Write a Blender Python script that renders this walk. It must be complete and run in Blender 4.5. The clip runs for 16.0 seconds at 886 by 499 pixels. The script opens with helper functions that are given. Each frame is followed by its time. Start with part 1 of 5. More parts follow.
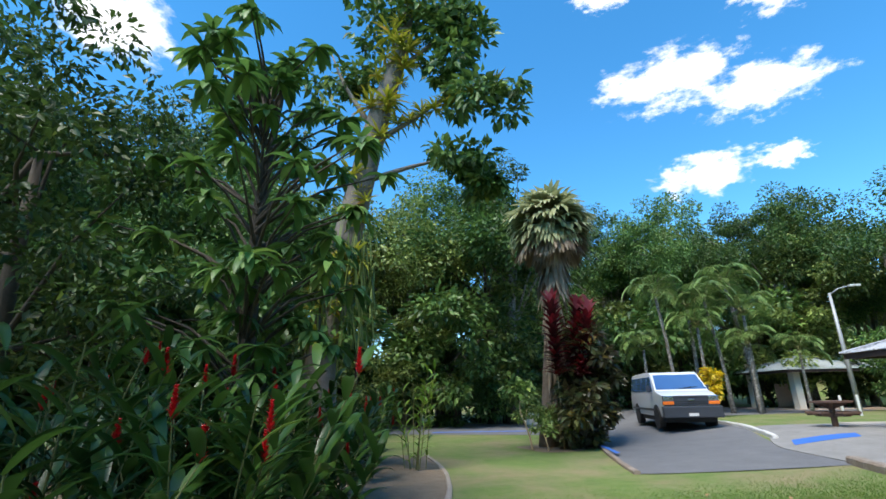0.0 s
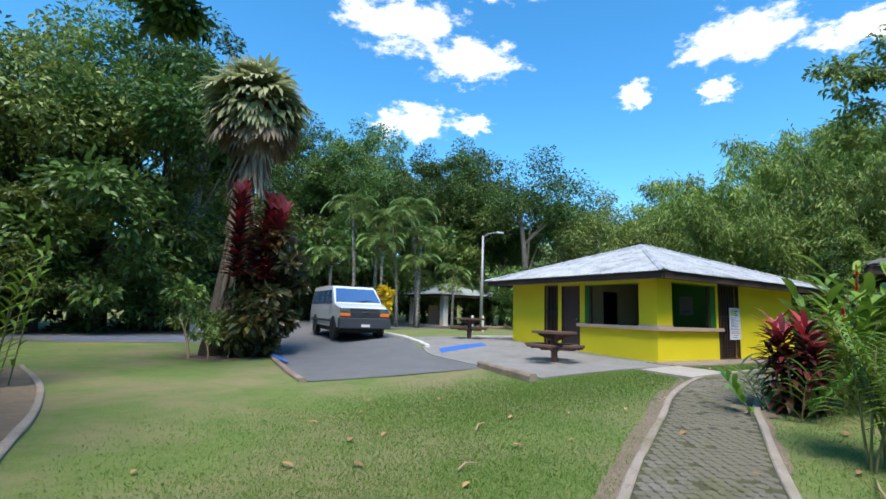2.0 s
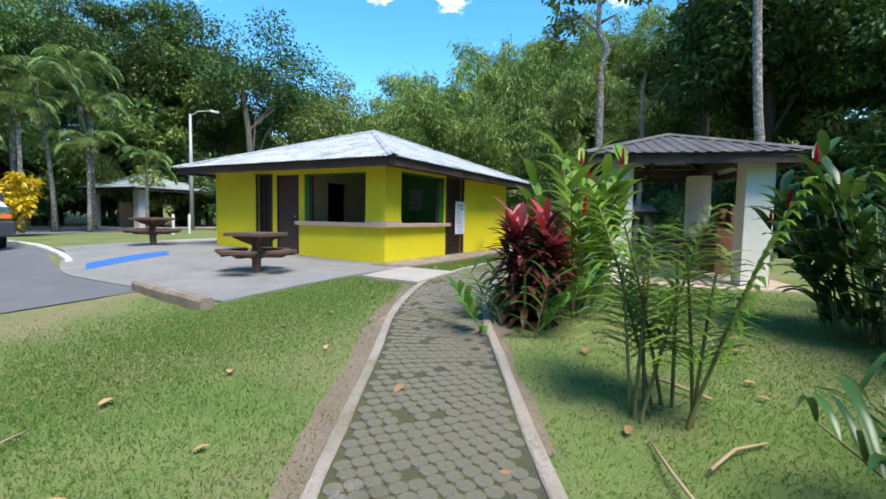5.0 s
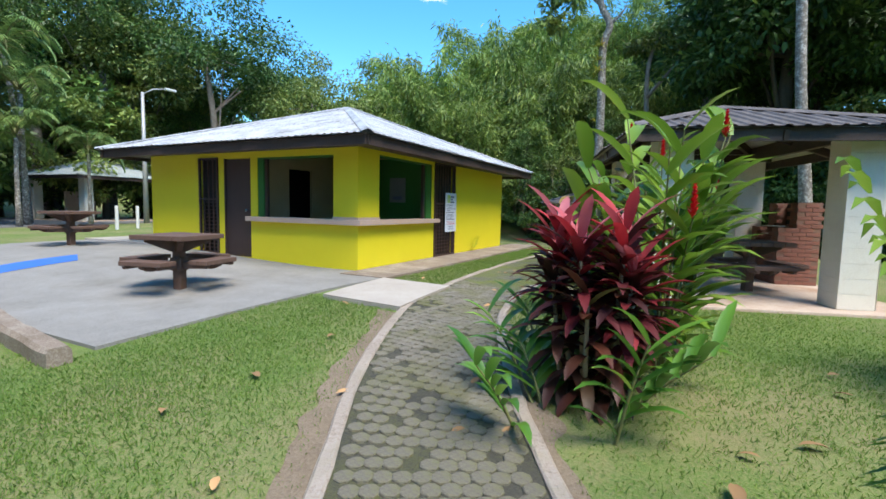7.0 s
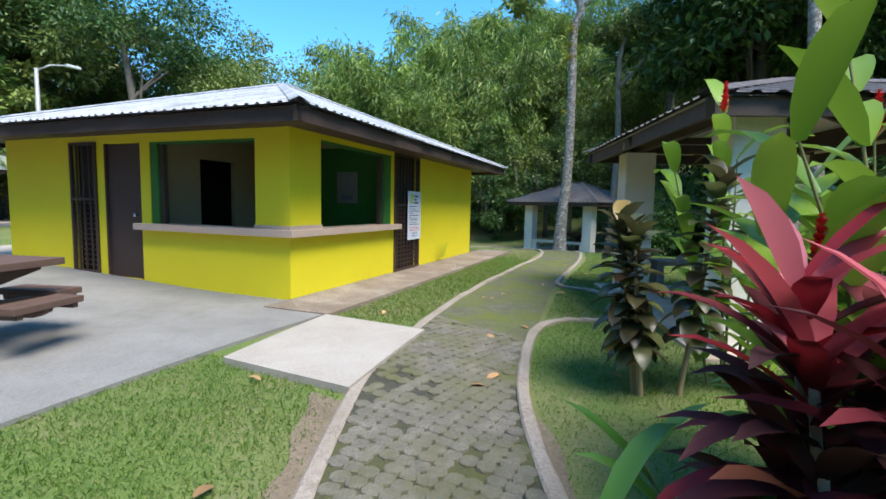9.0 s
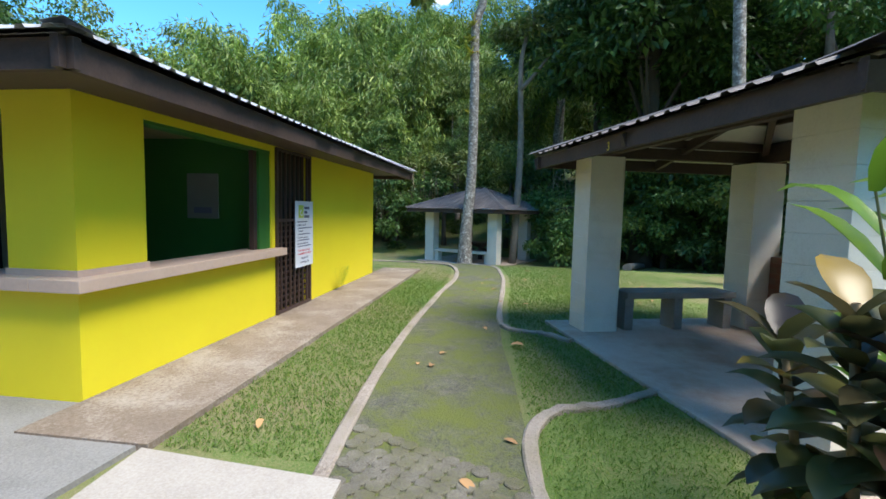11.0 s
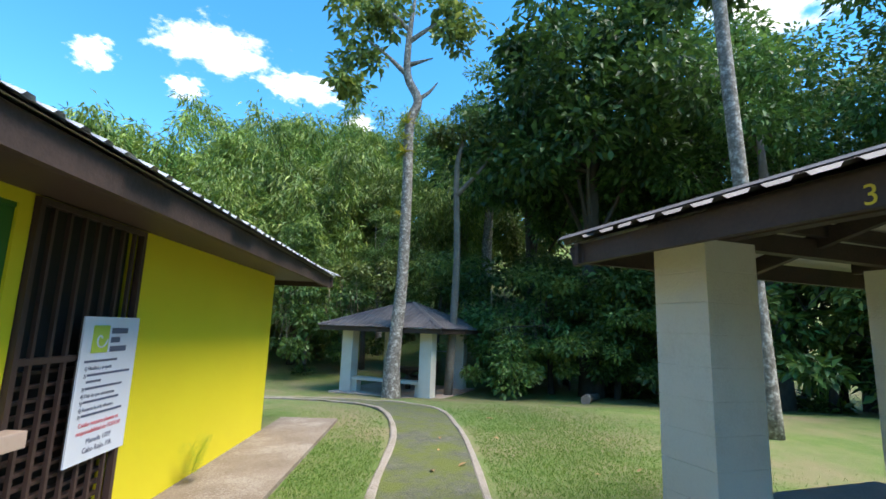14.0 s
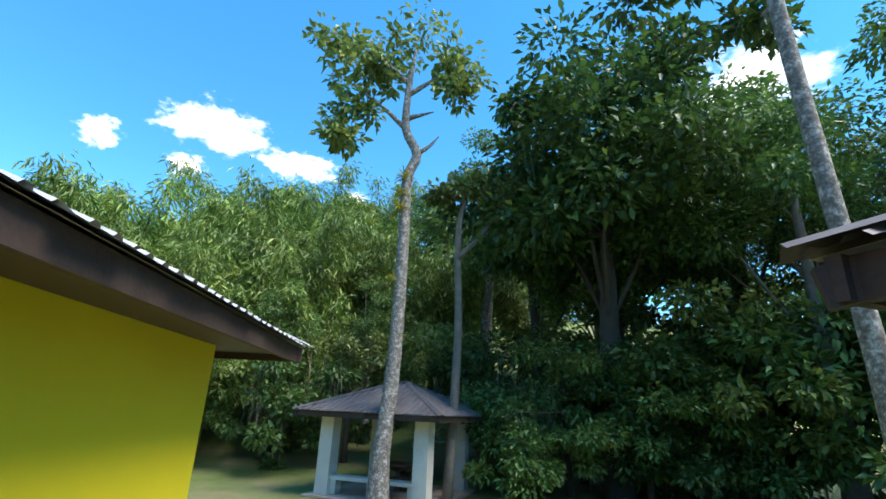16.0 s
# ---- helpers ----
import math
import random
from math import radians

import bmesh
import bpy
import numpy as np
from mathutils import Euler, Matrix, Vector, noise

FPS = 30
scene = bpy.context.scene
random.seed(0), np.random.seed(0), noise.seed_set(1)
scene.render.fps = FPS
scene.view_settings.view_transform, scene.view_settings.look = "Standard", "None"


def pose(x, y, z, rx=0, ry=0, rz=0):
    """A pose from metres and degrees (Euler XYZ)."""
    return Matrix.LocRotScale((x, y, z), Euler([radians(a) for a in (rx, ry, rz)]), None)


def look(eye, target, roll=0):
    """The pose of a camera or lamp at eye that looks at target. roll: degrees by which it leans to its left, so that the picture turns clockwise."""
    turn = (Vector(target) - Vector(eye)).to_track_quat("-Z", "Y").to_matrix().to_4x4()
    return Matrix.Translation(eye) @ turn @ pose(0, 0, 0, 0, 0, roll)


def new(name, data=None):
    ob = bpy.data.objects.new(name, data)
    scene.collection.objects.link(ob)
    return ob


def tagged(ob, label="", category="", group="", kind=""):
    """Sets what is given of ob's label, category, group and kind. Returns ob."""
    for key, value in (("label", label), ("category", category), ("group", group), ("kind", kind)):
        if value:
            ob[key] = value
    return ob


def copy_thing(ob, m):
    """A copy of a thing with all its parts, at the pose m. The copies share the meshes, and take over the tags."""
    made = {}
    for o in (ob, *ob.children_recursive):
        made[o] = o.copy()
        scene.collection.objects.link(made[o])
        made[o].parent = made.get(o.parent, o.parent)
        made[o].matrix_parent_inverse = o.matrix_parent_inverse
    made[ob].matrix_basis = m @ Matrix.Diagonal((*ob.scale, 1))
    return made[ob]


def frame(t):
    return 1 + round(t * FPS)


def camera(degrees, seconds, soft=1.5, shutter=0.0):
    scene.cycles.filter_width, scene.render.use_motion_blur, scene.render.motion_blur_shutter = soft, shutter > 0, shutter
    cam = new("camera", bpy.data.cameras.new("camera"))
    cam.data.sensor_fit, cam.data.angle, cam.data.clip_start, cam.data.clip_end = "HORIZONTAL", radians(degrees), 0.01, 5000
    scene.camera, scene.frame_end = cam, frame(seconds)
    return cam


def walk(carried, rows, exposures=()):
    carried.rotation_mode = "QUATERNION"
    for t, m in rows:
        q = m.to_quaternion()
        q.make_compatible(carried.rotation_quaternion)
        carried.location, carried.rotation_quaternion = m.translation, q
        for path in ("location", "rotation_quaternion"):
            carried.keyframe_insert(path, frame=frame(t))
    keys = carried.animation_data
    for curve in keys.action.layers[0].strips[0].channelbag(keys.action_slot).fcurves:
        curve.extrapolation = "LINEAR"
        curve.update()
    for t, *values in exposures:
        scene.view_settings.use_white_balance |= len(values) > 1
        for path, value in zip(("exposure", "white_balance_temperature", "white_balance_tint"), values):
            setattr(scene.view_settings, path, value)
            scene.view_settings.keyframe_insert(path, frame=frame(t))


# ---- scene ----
cam = camera(86.0, 16.0, soft=1.6)
# seconds, eye x y z, yaw, pitch, roll
ROWS = [
    (0, -12.218, -9.987, 1.380, 5.06, 17.17, -1.23),
    (0.5, -12.166, -9.272, 1.230, -3.46, 15.18, 0.38),
    (1, -12.006, -8.910, 1.156, -11.49, 13.08, 0.37),
    (1.5, -11.890, -8.554, 1.149, -20.17, 10.16, 1.88),
    (2, -11.790, -8.299, 1.182, -30.54, 7.50, 1.98),
    (2.5, -11.465, -8.041, 1.135, -40.78, 5.08, 2.20),
    (3, -11.143, -7.800, 1.134, -48.36, 2.58, 2.33),
    (3.5, -10.739, -7.548, 1.135, -53.51, 0.01, 1.99),
    (4, -10.226, -7.285, 1.120, -57.31, -2.19, 1.42),
    (4.5, -9.695, -6.994, 1.142, -59.52, -3.27, 1.09),
    (7, -7.133, -5.416, 1.244, -63.00, -5.02, 1.21),
    (7.5, -6.722, -5.159, 1.283, -63.26, -4.97, 0.88),
    (8, -6.196, -4.830, 1.302, -64.83, -5.02, 0.93),
    (10.5, -3.570, -3.353, 1.473, -77.55, -5.20, 1.26),
    (11, -3.052, -3.114, 1.533, -82.19, -4.72, 1.32),
    (11.5, -2.524, -2.917, 1.572, -85.68, -3.29, 1.41),
    (12, -1.995, -2.698, 1.587, -87.69, -0.82, 1.64),
    (12.5, -1.501, -2.517, 1.621, -89.55, 1.99, 1.60),
    (13, -0.959, -2.411, 1.634, -90.86, 4.61, 1.73),
    (13.5, -0.425, -2.333, 1.628, -91.59, 7.33, 1.98),
    (14, 0.131, -2.334, 1.622, -92.08, 9.44, 2.02),
    (14.5, 0.685, -2.292, 1.626, -92.07, 10.88, 2.30),
    (15, 1.208, -2.251, 1.654, -92.15, 13.17, 2.50),
    (15.5, 1.761, -2.237, 1.730, -92.56, 16.00, 2.28),
    (16, 2.267, -2.157, 1.774, -92.75, 18.60, 2.46),
]
walk(cam, [(t, pose(x, y, z, 0, 0, yaw) @ pose(0, 0, 0, 90 + pitch) @ pose(0, 0, 0, 0, 0, roll)) for t, x, y, z, yaw, pitch, roll in ROWS],
     exposures=[(0.0, 0.65), (3.0, 0.55), (4.5, 0.75), (8.0, 0.84), (10.5, 0.88), (12.0, 1.08), (14.0, 1.02), (16.0, 1.0)])

# ---- light ----
SUN_DIR = Vector((-0.3, -0.5, 1.0)).normalized()
world = bpy.data.worlds.new("world")
scene.world = world
world.use_nodes = True
wn = world.node_tree
sky = wn.nodes.new("ShaderNodeTexSky")
sky.sky_type = "NISHITA"
sky.sun_disc = False
sky.sun_elevation = math.asin(SUN_DIR.z)
sky.sun_rotation = math.atan2(SUN_DIR.x, SUN_DIR.y)
sky.air_density, sky.dust_density, sky.ozone_density = 1.0, 0.0, 6.0
bg = wn.nodes["Background"]
bg.inputs["Strength"].default_value = 0.15
deep = wn.nodes.new("ShaderNodeHueSaturation")
deep.inputs["Saturation"].default_value = 1.22
deep.inputs["Value"].default_value = 1.32
deep.inputs["Hue"].default_value = 0.49
wn.links.new(sky.outputs[0], deep.inputs["Color"])
wn.links.new(deep.outputs[0], bg.inputs[0])
sun = new("sun", bpy.data.lights.new("sun", "SUN"))
sun.data.energy, sun.data.angle, sun.data.color = 3.9, radians(32), (1.0, 0.94, 0.84)
sun.matrix_world = look(SUN_DIR * 50, (0, 0, 0))


# ---- materials ----
def mat(name, c1, c2=None, scale=6.0, rough=0.7, bump=0.15, metal=0.0, c3=None, fine=60.0, coat=0.0, stain=0.45, bump_d=0.01):
    m = bpy.data.materials.new(name)
    m.use_nodes = True
    nt = m.node_tree
    b = nt.nodes["Principled BSDF"]
    c2 = c2 or tuple(v * 0.8 for v in c1)
    tc = nt.nodes.new("ShaderNodeTexCoord")
    n1 = nt.nodes.new("ShaderNodeTexNoise")
    n1.inputs["Scale"].default_value = scale
    n1.inputs["Detail"].default_value = 6
    n1.inputs["Roughness"].default_value = 0.65
    n2 = nt.nodes.new("ShaderNodeTexNoise")
    n2.inputs["Scale"].default_value = fine
    n2.inputs["Detail"].default_value = 3
    nt.links.new(tc.outputs["Object"], n1.inputs["Vector"])
    nt.links.new(tc.outputs["Object"], n2.inputs["Vector"])
    ramp = nt.nodes.new("ShaderNodeValToRGB")
    ramp.color_ramp.elements[0].position = 0.5 - stain / 2
    ramp.color_ramp.elements[1].position = 0.5 + stain / 2
    ramp.color_ramp.elements[0].color = (*c2, 1)
    ramp.color_ramp.elements[1].color = (*c1, 1)
    if c3:
        e = ramp.color_ramp.elements.new(0.5)
        e.color = (*c3, 1)
    add = nt.nodes.new("ShaderNodeMix")
    add.data_type = "FLOAT"
    add.inputs[0].default_value = 0.35
    nt.links.new(n1.outputs[0], add.inputs[2])
    nt.links.new(n2.outputs[0], add.inputs[3])
    nt.links.new(add.outputs[0], ramp.inputs[0])
    nt.links.new(ramp.outputs[0], b.inputs["Base Color"])
    b.inputs["Roughness"].default_value = rough
    b.inputs["Metallic"].default_value = metal
    b.inputs["Coat Weight"].default_value = coat
    if bump:
        bp = nt.nodes.new("ShaderNodeBump")
        bp.inputs["Strength"].default_value = bump
        bp.inputs["Distance"].default_value = bump_d
        nt.links.new(n2.outputs[0], bp.inputs["Height"])
        nt.links.new(bp.outputs[0], b.inputs["Normal"])
    return m


def leaf_mat(name, a, b, c=None, rough=0.45, trans=0.3, tone=0.35):
    """Leaf colours vary from leaf to leaf and from plant to plant."""
    m = bpy.data.materials.new(name)
    m.use_nodes = True
    nt = m.node_tree
    p = nt.nodes["Principled BSDF"]
    out = nt.nodes["Material Output"]
    geo = nt.nodes.new("ShaderNodeNewGeometry")
    inf = nt.nodes.new("ShaderNodeObjectInfo")
    ramp = nt.nodes.new("ShaderNodeValToRGB")
    ramp.color_ramp.elements[0].color = (*a, 1)
    ramp.color_ramp.elements[1].color = (*b, 1)
    if c:
        e = ramp.color_ramp.elements.new(0.9)
        e.color = (*b, 1)
        ramp.color_ramp.elements[2].color = (*c, 1)
    nt.links.new(geo.outputs["Random Per Island"], ramp.inputs[0])
    hsv = nt.nodes.new("ShaderNodeHueSaturation")
    mr = nt.nodes.new("ShaderNodeMapRange")
    mr.inputs[3].default_value = 1 - tone
    mr.inputs[4].default_value = 1 + tone
    nt.links.new(inf.outputs["Random"], mr.inputs[0])
    nt.links.new(mr.outputs[0], hsv.inputs["Value"])
    nt.links.new(ramp.outputs[0], hsv.inputs["Color"])
    nt.links.new(hsv.outputs[0], p.inputs["Base Color"])
    p.inputs["Roughness"].default_value = rough
    t = nt.nodes.new("ShaderNodeBsdfTranslucent")
    nt.links.new(hsv.outputs[0], t.inputs[0])
    mix = nt.nodes.new("ShaderNodeMixShader")
    mix.inputs[0].default_value = trans
    nt.links.new(p.outputs[0], mix.inputs[1])
    nt.links.new(t.outputs[0], mix.inputs[2])
    nt.links.new(mix.outputs[0], out.inputs[0])
    return m


def ground_mat(name, cols, scale, fine, bump, dirt=None, dirt_cut=0.62, big=0.35):
    """Two grass or soil tones, a fine grain, and patches of bare earth."""
    m = bpy.data.materials.new(name)
    m.use_nodes = True
    nt = m.node_tree
    p = nt.nodes["Principled BSDF"]
    p.inputs["Roughness"].default_value = 0.9
    tc = nt.nodes.new("ShaderNodeTexCoord")

    def nz(s, d=5):
        n = nt.nodes.new("ShaderNodeTexNoise")
        n.inputs["Scale"].default_value = s
        n.inputs["Detail"].default_value = d
        n.inputs["Roughness"].default_value = 0.7
        nt.links.new(tc.outputs["Object"], n.inputs["Vector"])
        return n
    a, f, g = nz(scale), nz(fine, 4), nz(big, 7)
    r = nt.nodes.new("ShaderNodeValToRGB")
    r.color_ramp.elements[0].position, r.color_ramp.elements[1].position = 0.32, 0.68
    r.color_ramp.elements[0].color = (*cols[0], 1)
    r.color_ramp.elements[1].color = (*cols[2], 1)
    e = r.color_ramp.elements.new(0.5)
    e.color = (*cols[1], 1)
    mx = nt.nodes.new("ShaderNodeMix")
    mx.data_type = "FLOAT"
    mx.inputs[0].default_value = 0.55
    nt.links.new(a.outputs[0], mx.inputs[2])
    nt.links.new(f.outputs[0], mx.inputs[3])
    nt.links.new(mx.outputs[0], r.inputs[0])
    last = r.outputs[0]
    if dirt:
        k = nt.nodes.new("ShaderNodeMix")
        k.data_type = "FLOAT"
        k.inputs[0].default_value = 0.3
        nt.links.new(g.outputs[0], k.inputs[2])
        nt.links.new(f.outputs[0], k.inputs[3])
        cut = nt.nodes.new("ShaderNodeMapRange")
        cut.inputs[1].default_value, cut.inputs[2].default_value = dirt_cut - 0.08, dirt_cut + 0.08
        nt.links.new(k.outputs[0], cut.inputs[0])
        mc = nt.nodes.new("ShaderNodeMix")
        mc.data_type = "RGBA"
        mc.inputs[7].default_value = (*dirt, 1)
        nt.links.new(cut.outputs[0], mc.inputs[0])
        nt.links.new(last, mc.inputs[6])
        last = mc.outputs[2]
    nt.links.new(last, p.inputs["Base Color"])
    bp = nt.nodes.new("ShaderNodeBump")
    bp.inputs["Strength"].default_value = bump
    bp.inputs["Distance"].default_value = 0.03
    nt.links.new(f.outputs[0], bp.inputs["Height"])
    nt.links.new(bp.outputs[0], p.inputs["Normal"])
    return m


GRASS = ground_mat("lawn", ((0.07, 0.125, 0.022), (0.12, 0.18, 0.035), (0.2, 0.23, 0.07)), 2.2, 55, 0.6, (0.25, 0.205, 0.105), 0.535)
SOIL = ground_mat("bare_soil", ((0.13, 0.09, 0.06), (0.2, 0.15, 0.1), (0.27, 0.21, 0.15)), 3, 40, 0.6)
MOSS = ground_mat("mossy_pavers", ((0.045, 0.045, 0.036), (0.12, 0.115, 0.088), (0.25, 0.23, 0.18)), 7, 38, 1.0, (0.135, 0.155, 0.03), 0.49, 1.4)
ASPHALT = ground_mat("asphalt", ((0.10, 0.10, 0.105), (0.14, 0.14, 0.145), (0.18, 0.18, 0.18)), 1.5, 90, 0.4)
CONC = ground_mat("worn_concrete", ((0.15, 0.143, 0.132), (0.235, 0.223, 0.208), (0.32, 0.305, 0.285)), 1.2, 60, 0.25, (0.14, 0.125, 0.1), 0.62, 0.7)
CONC_PALE = ground_mat("pale_concrete", ((0.3, 0.26, 0.22), (0.39, 0.345, 0.3), (0.46, 0.42, 0.37)), 1.5, 60, 0.2, (0.25, 0.21, 0.17), 0.66, 1.0)
CONC_RED = ground_mat("stained_walk", ((0.14, 0.1, 0.07), (0.22, 0.17, 0.13), (0.32, 0.26, 0.21)), 1.6, 50, 0.3, (0.38, 0.33, 0.28), 0.58, 1.3)
CONC_SLAB = ground_mat("reddish_slab", ((0.36, 0.27, 0.21), (0.48, 0.38, 0.31), (0.55, 0.47, 0.4)), 1.4, 60, 0.2, (0.33, 0.2, 0.13), 0.56, 0.9)
EDGE = ground_mat("edging_concrete", ((0.2, 0.155, 0.12), (0.36, 0.3, 0.25), (0.5, 0.44, 0.39)), 4, 40, 0.7, (0.2, 0.17, 0.1), 0.57, 2.0)
PAVEBED = ground_mat("paver_bed", ((0.035, 0.032, 0.026), (0.06, 0.056, 0.042), (0.1, 0.09, 0.065)), 5, 45, 0.7, (0.085, 0.09, 0.025), 0.53, 0.9)
PAVER = ground_mat("paver_stone", ((0.095, 0.085, 0.068), (0.185, 0.165, 0.13), (0.33, 0.3, 0.24)), 5, 70, 0.7, (0.125, 0.125, 0.04), 0.54, 1.3)
YELLOW = mat("yellow_paint", (0.80, 0.68, 0.02), (0.70, 0.58, 0.016), 1.2, 0.55, 0.12, fine=120, stain=0.9)
GREEN = mat("green_paint", (0.035, 0.17, 0.03), (0.025, 0.12, 0.022), 2, 0.5, 0.1, stain=0.9)
BEIGE = mat("beige_plaster", (0.4, 0.33, 0.2), (0.32, 0.26, 0.15), 2, 0.8, 0.1)
BROWN = mat("brown_paint", (0.075, 0.042, 0.034), (0.045, 0.028, 0.024), 3, 0.55, 0.2, stain=0.8)
# Near-black: stands for unlit rooms in the kiosk, and for hearth soot.
DARK = mat("room_shade_and_soot", (0.02, 0.018, 0.016), (0.012, 0.011, 0.01), 3, 0.8, 0.05)
STONE = mat("counter_stone", (0.56, 0.41, 0.32), (0.46, 0.33, 0.26), 4, 0.5, 0.1, c3=(0.52, 0.38, 0.3), fine=30)
ROOF = mat("weathered_roof_metal", (0.52, 0.54, 0.56), (0.13, 0.13, 0.135), 1.8, 0.6, 0.25, metal=0.0, c3=(0.38, 0.39, 0.41), fine=14, stain=0.36)
ROOF_DARK = mat("rusty_roof_metal", (0.2, 0.17, 0.16), (0.05, 0.043, 0.042), 2.2, 0.6, 0.2, metal=0.0, c3=(0.1, 0.085, 0.08), fine=14)
ROOF_FAR = mat("grey_roof_metal", (0.36, 0.4, 0.4), (0.24, 0.27, 0.27), 1.8, 0.6, 0.15)
SHEET = mat("roof_underside", (0.74, 0.71, 0.63), (0.55, 0.52, 0.45), 2, 0.7, 0.1)
TIMBER = mat("brown_timber", (0.075, 0.045, 0.035), (0.035, 0.022, 0.018), 5, 0.7, 0.3, fine=40)
BLOCK = mat("whitewashed_block", (0.76, 0.72, 0.64), (0.55, 0.5, 0.41), 2.5, 0.85, 0.35, c3=(0.7, 0.66, 0.58), fine=70, stain=0.7)
BRICK = mat("red_brick", (0.26, 0.1, 0.065), (0.15, 0.06, 0.045), 8, 0.85, 0.4)
MORTAR = mat("mortar", (0.22, 0.12, 0.085), (0.16, 0.085, 0.06), 8, 0.9, 0.3)
WOOD = mat("brown_table_wood", (0.15, 0.085, 0.062), (0.085, 0.05, 0.038), 5, 0.65, 0.25, fine=50)
BLUE = mat("blue_road_paint", (0.03, 0.16, 0.6), (0.05, 0.13, 0.4), 4, 0.7, 0.3)
WHITE = mat("white_paint", (0.72, 0.71, 0.68), (0.55, 0.53, 0.5), 5, 0.6, 0.1)
CARWHITE = mat("white_car_paint", (0.78, 0.79, 0.8), (0.74, 0.75, 0.76), 2, 0.22, 0.0, coat=0.6)
# Blue base colour paints the sky's reflection into the van's glass.
GLASS = mat("sky_reflection_car_glass", (0.14, 0.28, 0.5), (0.11, 0.23, 0.43), 2, 0.06, 0.0, metal=0.6)
RUBBER = mat("black_rubber", (0.02, 0.02, 0.021), (0.012, 0.012, 0.012), 9, 0.8, 0.2)
GREYPL = mat("dark_grey_plastic", (0.045, 0.05, 0.06), (0.03, 0.035, 0.045), 5, 0.5, 0.1)
ORANGE = mat("orange_lens", (0.85, 0.2, 0.02), (0.75, 0.16, 0.02), 9, 0.25, 0.0, coat=0.5)
CHROME = mat("chrome", (0.7, 0.7, 0.72), (0.6, 0.6, 0.62), 9, 0.2, 0.0, metal=1.0)
STEEL = mat("galvanised_steel", (0.42, 0.42, 0.41), (0.3, 0.3, 0.29), 6, 0.5, 0.1, metal=0.3)
PAPER = mat("sign_sheet", (0.72, 0.74, 0.8), (0.68, 0.7, 0.77), 3, 0.5, 0.02)
DIMPAPER = mat("grey_paper", (0.2, 0.21, 0.2), (0.16, 0.17, 0.16), 3, 0.7, 0.02)
INK = mat("grey_ink", (0.12, 0.13, 0.2), (0.1, 0.11, 0.17), 3, 0.6, 0.0)
REDINK = mat("red_ink", (0.65, 0.08, 0.1), (0.6, 0.07, 0.09), 3, 0.6, 0.0)
LIME = mat("lime_ink", (0.5, 0.6, 0.08), (0.46, 0.55, 0.07), 3, 0.6, 0.0)
NUMYEL = mat("yellow_numeral", (0.8, 0.6, 0.03), (0.7, 0.5, 0.03), 3, 0.6, 0.0)
BARK = mat("grey_bark", (0.3, 0.27, 0.23), (0.1, 0.085, 0.07), 5, 0.9, 0.7, c3=(0.18, 0.155, 0.13), fine=25, stain=0.6)
BARK_PALE = mat("pale_lichen_bark", (0.6, 0.57, 0.52), (0.07, 0.06, 0.05), 9, 0.9, 0.7, c3=(0.2, 0.175, 0.15), fine=22, stain=0.34)
BARK_DARK = mat("dark_bark", (0.1, 0.08, 0.06), (0.045, 0.036, 0.028), 5, 0.9, 0.6, fine=25)
PALMBARK = mat("palm_trunk_fibre", (0.26, 0.19, 0.14), (0.12, 0.085, 0.06), 6, 0.95, 0.8, fine=35)
THATCH = leaf_mat("dead_palm_leaf", (0.22, 0.155, 0.1), (0.38, 0.29, 0.2), trans=0.15, rough=0.8, tone=0.1)
CANE = mat("plant_cane", (0.2, 0.2, 0.07), (0.12, 0.12, 0.045), 8, 0.6, 0.2)
DRY = mat("dry_stalk", (0.46, 0.34, 0.2), (0.33, 0.24, 0.14), 8, 0.8, 0.3)
L_DARK = leaf_mat("dark_broad_leaf", (0.032, 0.08, 0.02), (0.11, 0.22, 0.048), (0.22, 0.34, 0.07))
L_MID = leaf_mat("forest_leaf", (0.0389, 0.0853, 0.0218), (0.133, 0.234, 0.0514), (0.249, 0.327, 0.0779))
L_OLIVE = leaf_mat("olive_leaf", (0.0765, 0.119, 0.0272), (0.221, 0.289, 0.068), (0.357, 0.374, 0.102))
L_BAMBOO = leaf_mat("bamboo_leaf", (0.08, 0.15, 0.025), (0.24, 0.34, 0.058), (0.43, 0.5, 0.11), trans=0.28)
L_GINGER = leaf_mat("ginger_leaf", (0.045, 0.135, 0.018), (0.135, 0.285, 0.0375), (0.3, 0.45, 0.075), rough=0.35, tone=0.2)
L_LIME = leaf_mat("lime_leaf", (0.115, 0.23, 0.023), (0.253, 0.391, 0.046), (0.345, 0.437, 0.092), rough=0.35, tone=0.15)
L_RED = leaf_mat("crimson_leaf", (0.03, 0.008, 0.01), (0.17, 0.01, 0.016), (0.42, 0.025, 0.035), rough=0.65, tone=0.1)
L_MAROON = leaf_mat("maroon_leaf", (0.035, 0.016, 0.01), (0.11, 0.03, 0.016), (0.05, 0.07, 0.02), rough=0.5, tone=0.1)
L_CROTON = leaf_mat("bronze_green_leaf", (0.05, 0.03, 0.018), (0.11, 0.13, 0.045), (0.34, 0.22, 0.05), rough=0.32, tone=0.1)
L_PINK = leaf_mat("pink_young_leaf", (0.4, 0.02, 0.03), (0.6, 0.2, 0.24), rough=0.6, tone=0.05)
L_YELLOW = leaf_mat("yellow_leaf", (0.5, 0.34, 0.01), (0.75, 0.55, 0.02), (0.4, 0.42, 0.04), tone=0.1)
L_BROM = leaf_mat("bromeliad_leaf", (0.208, 0.26, 0.026), (0.468, 0.442, 0.052), (0.52, 0.286, 0.065), tone=0.2)
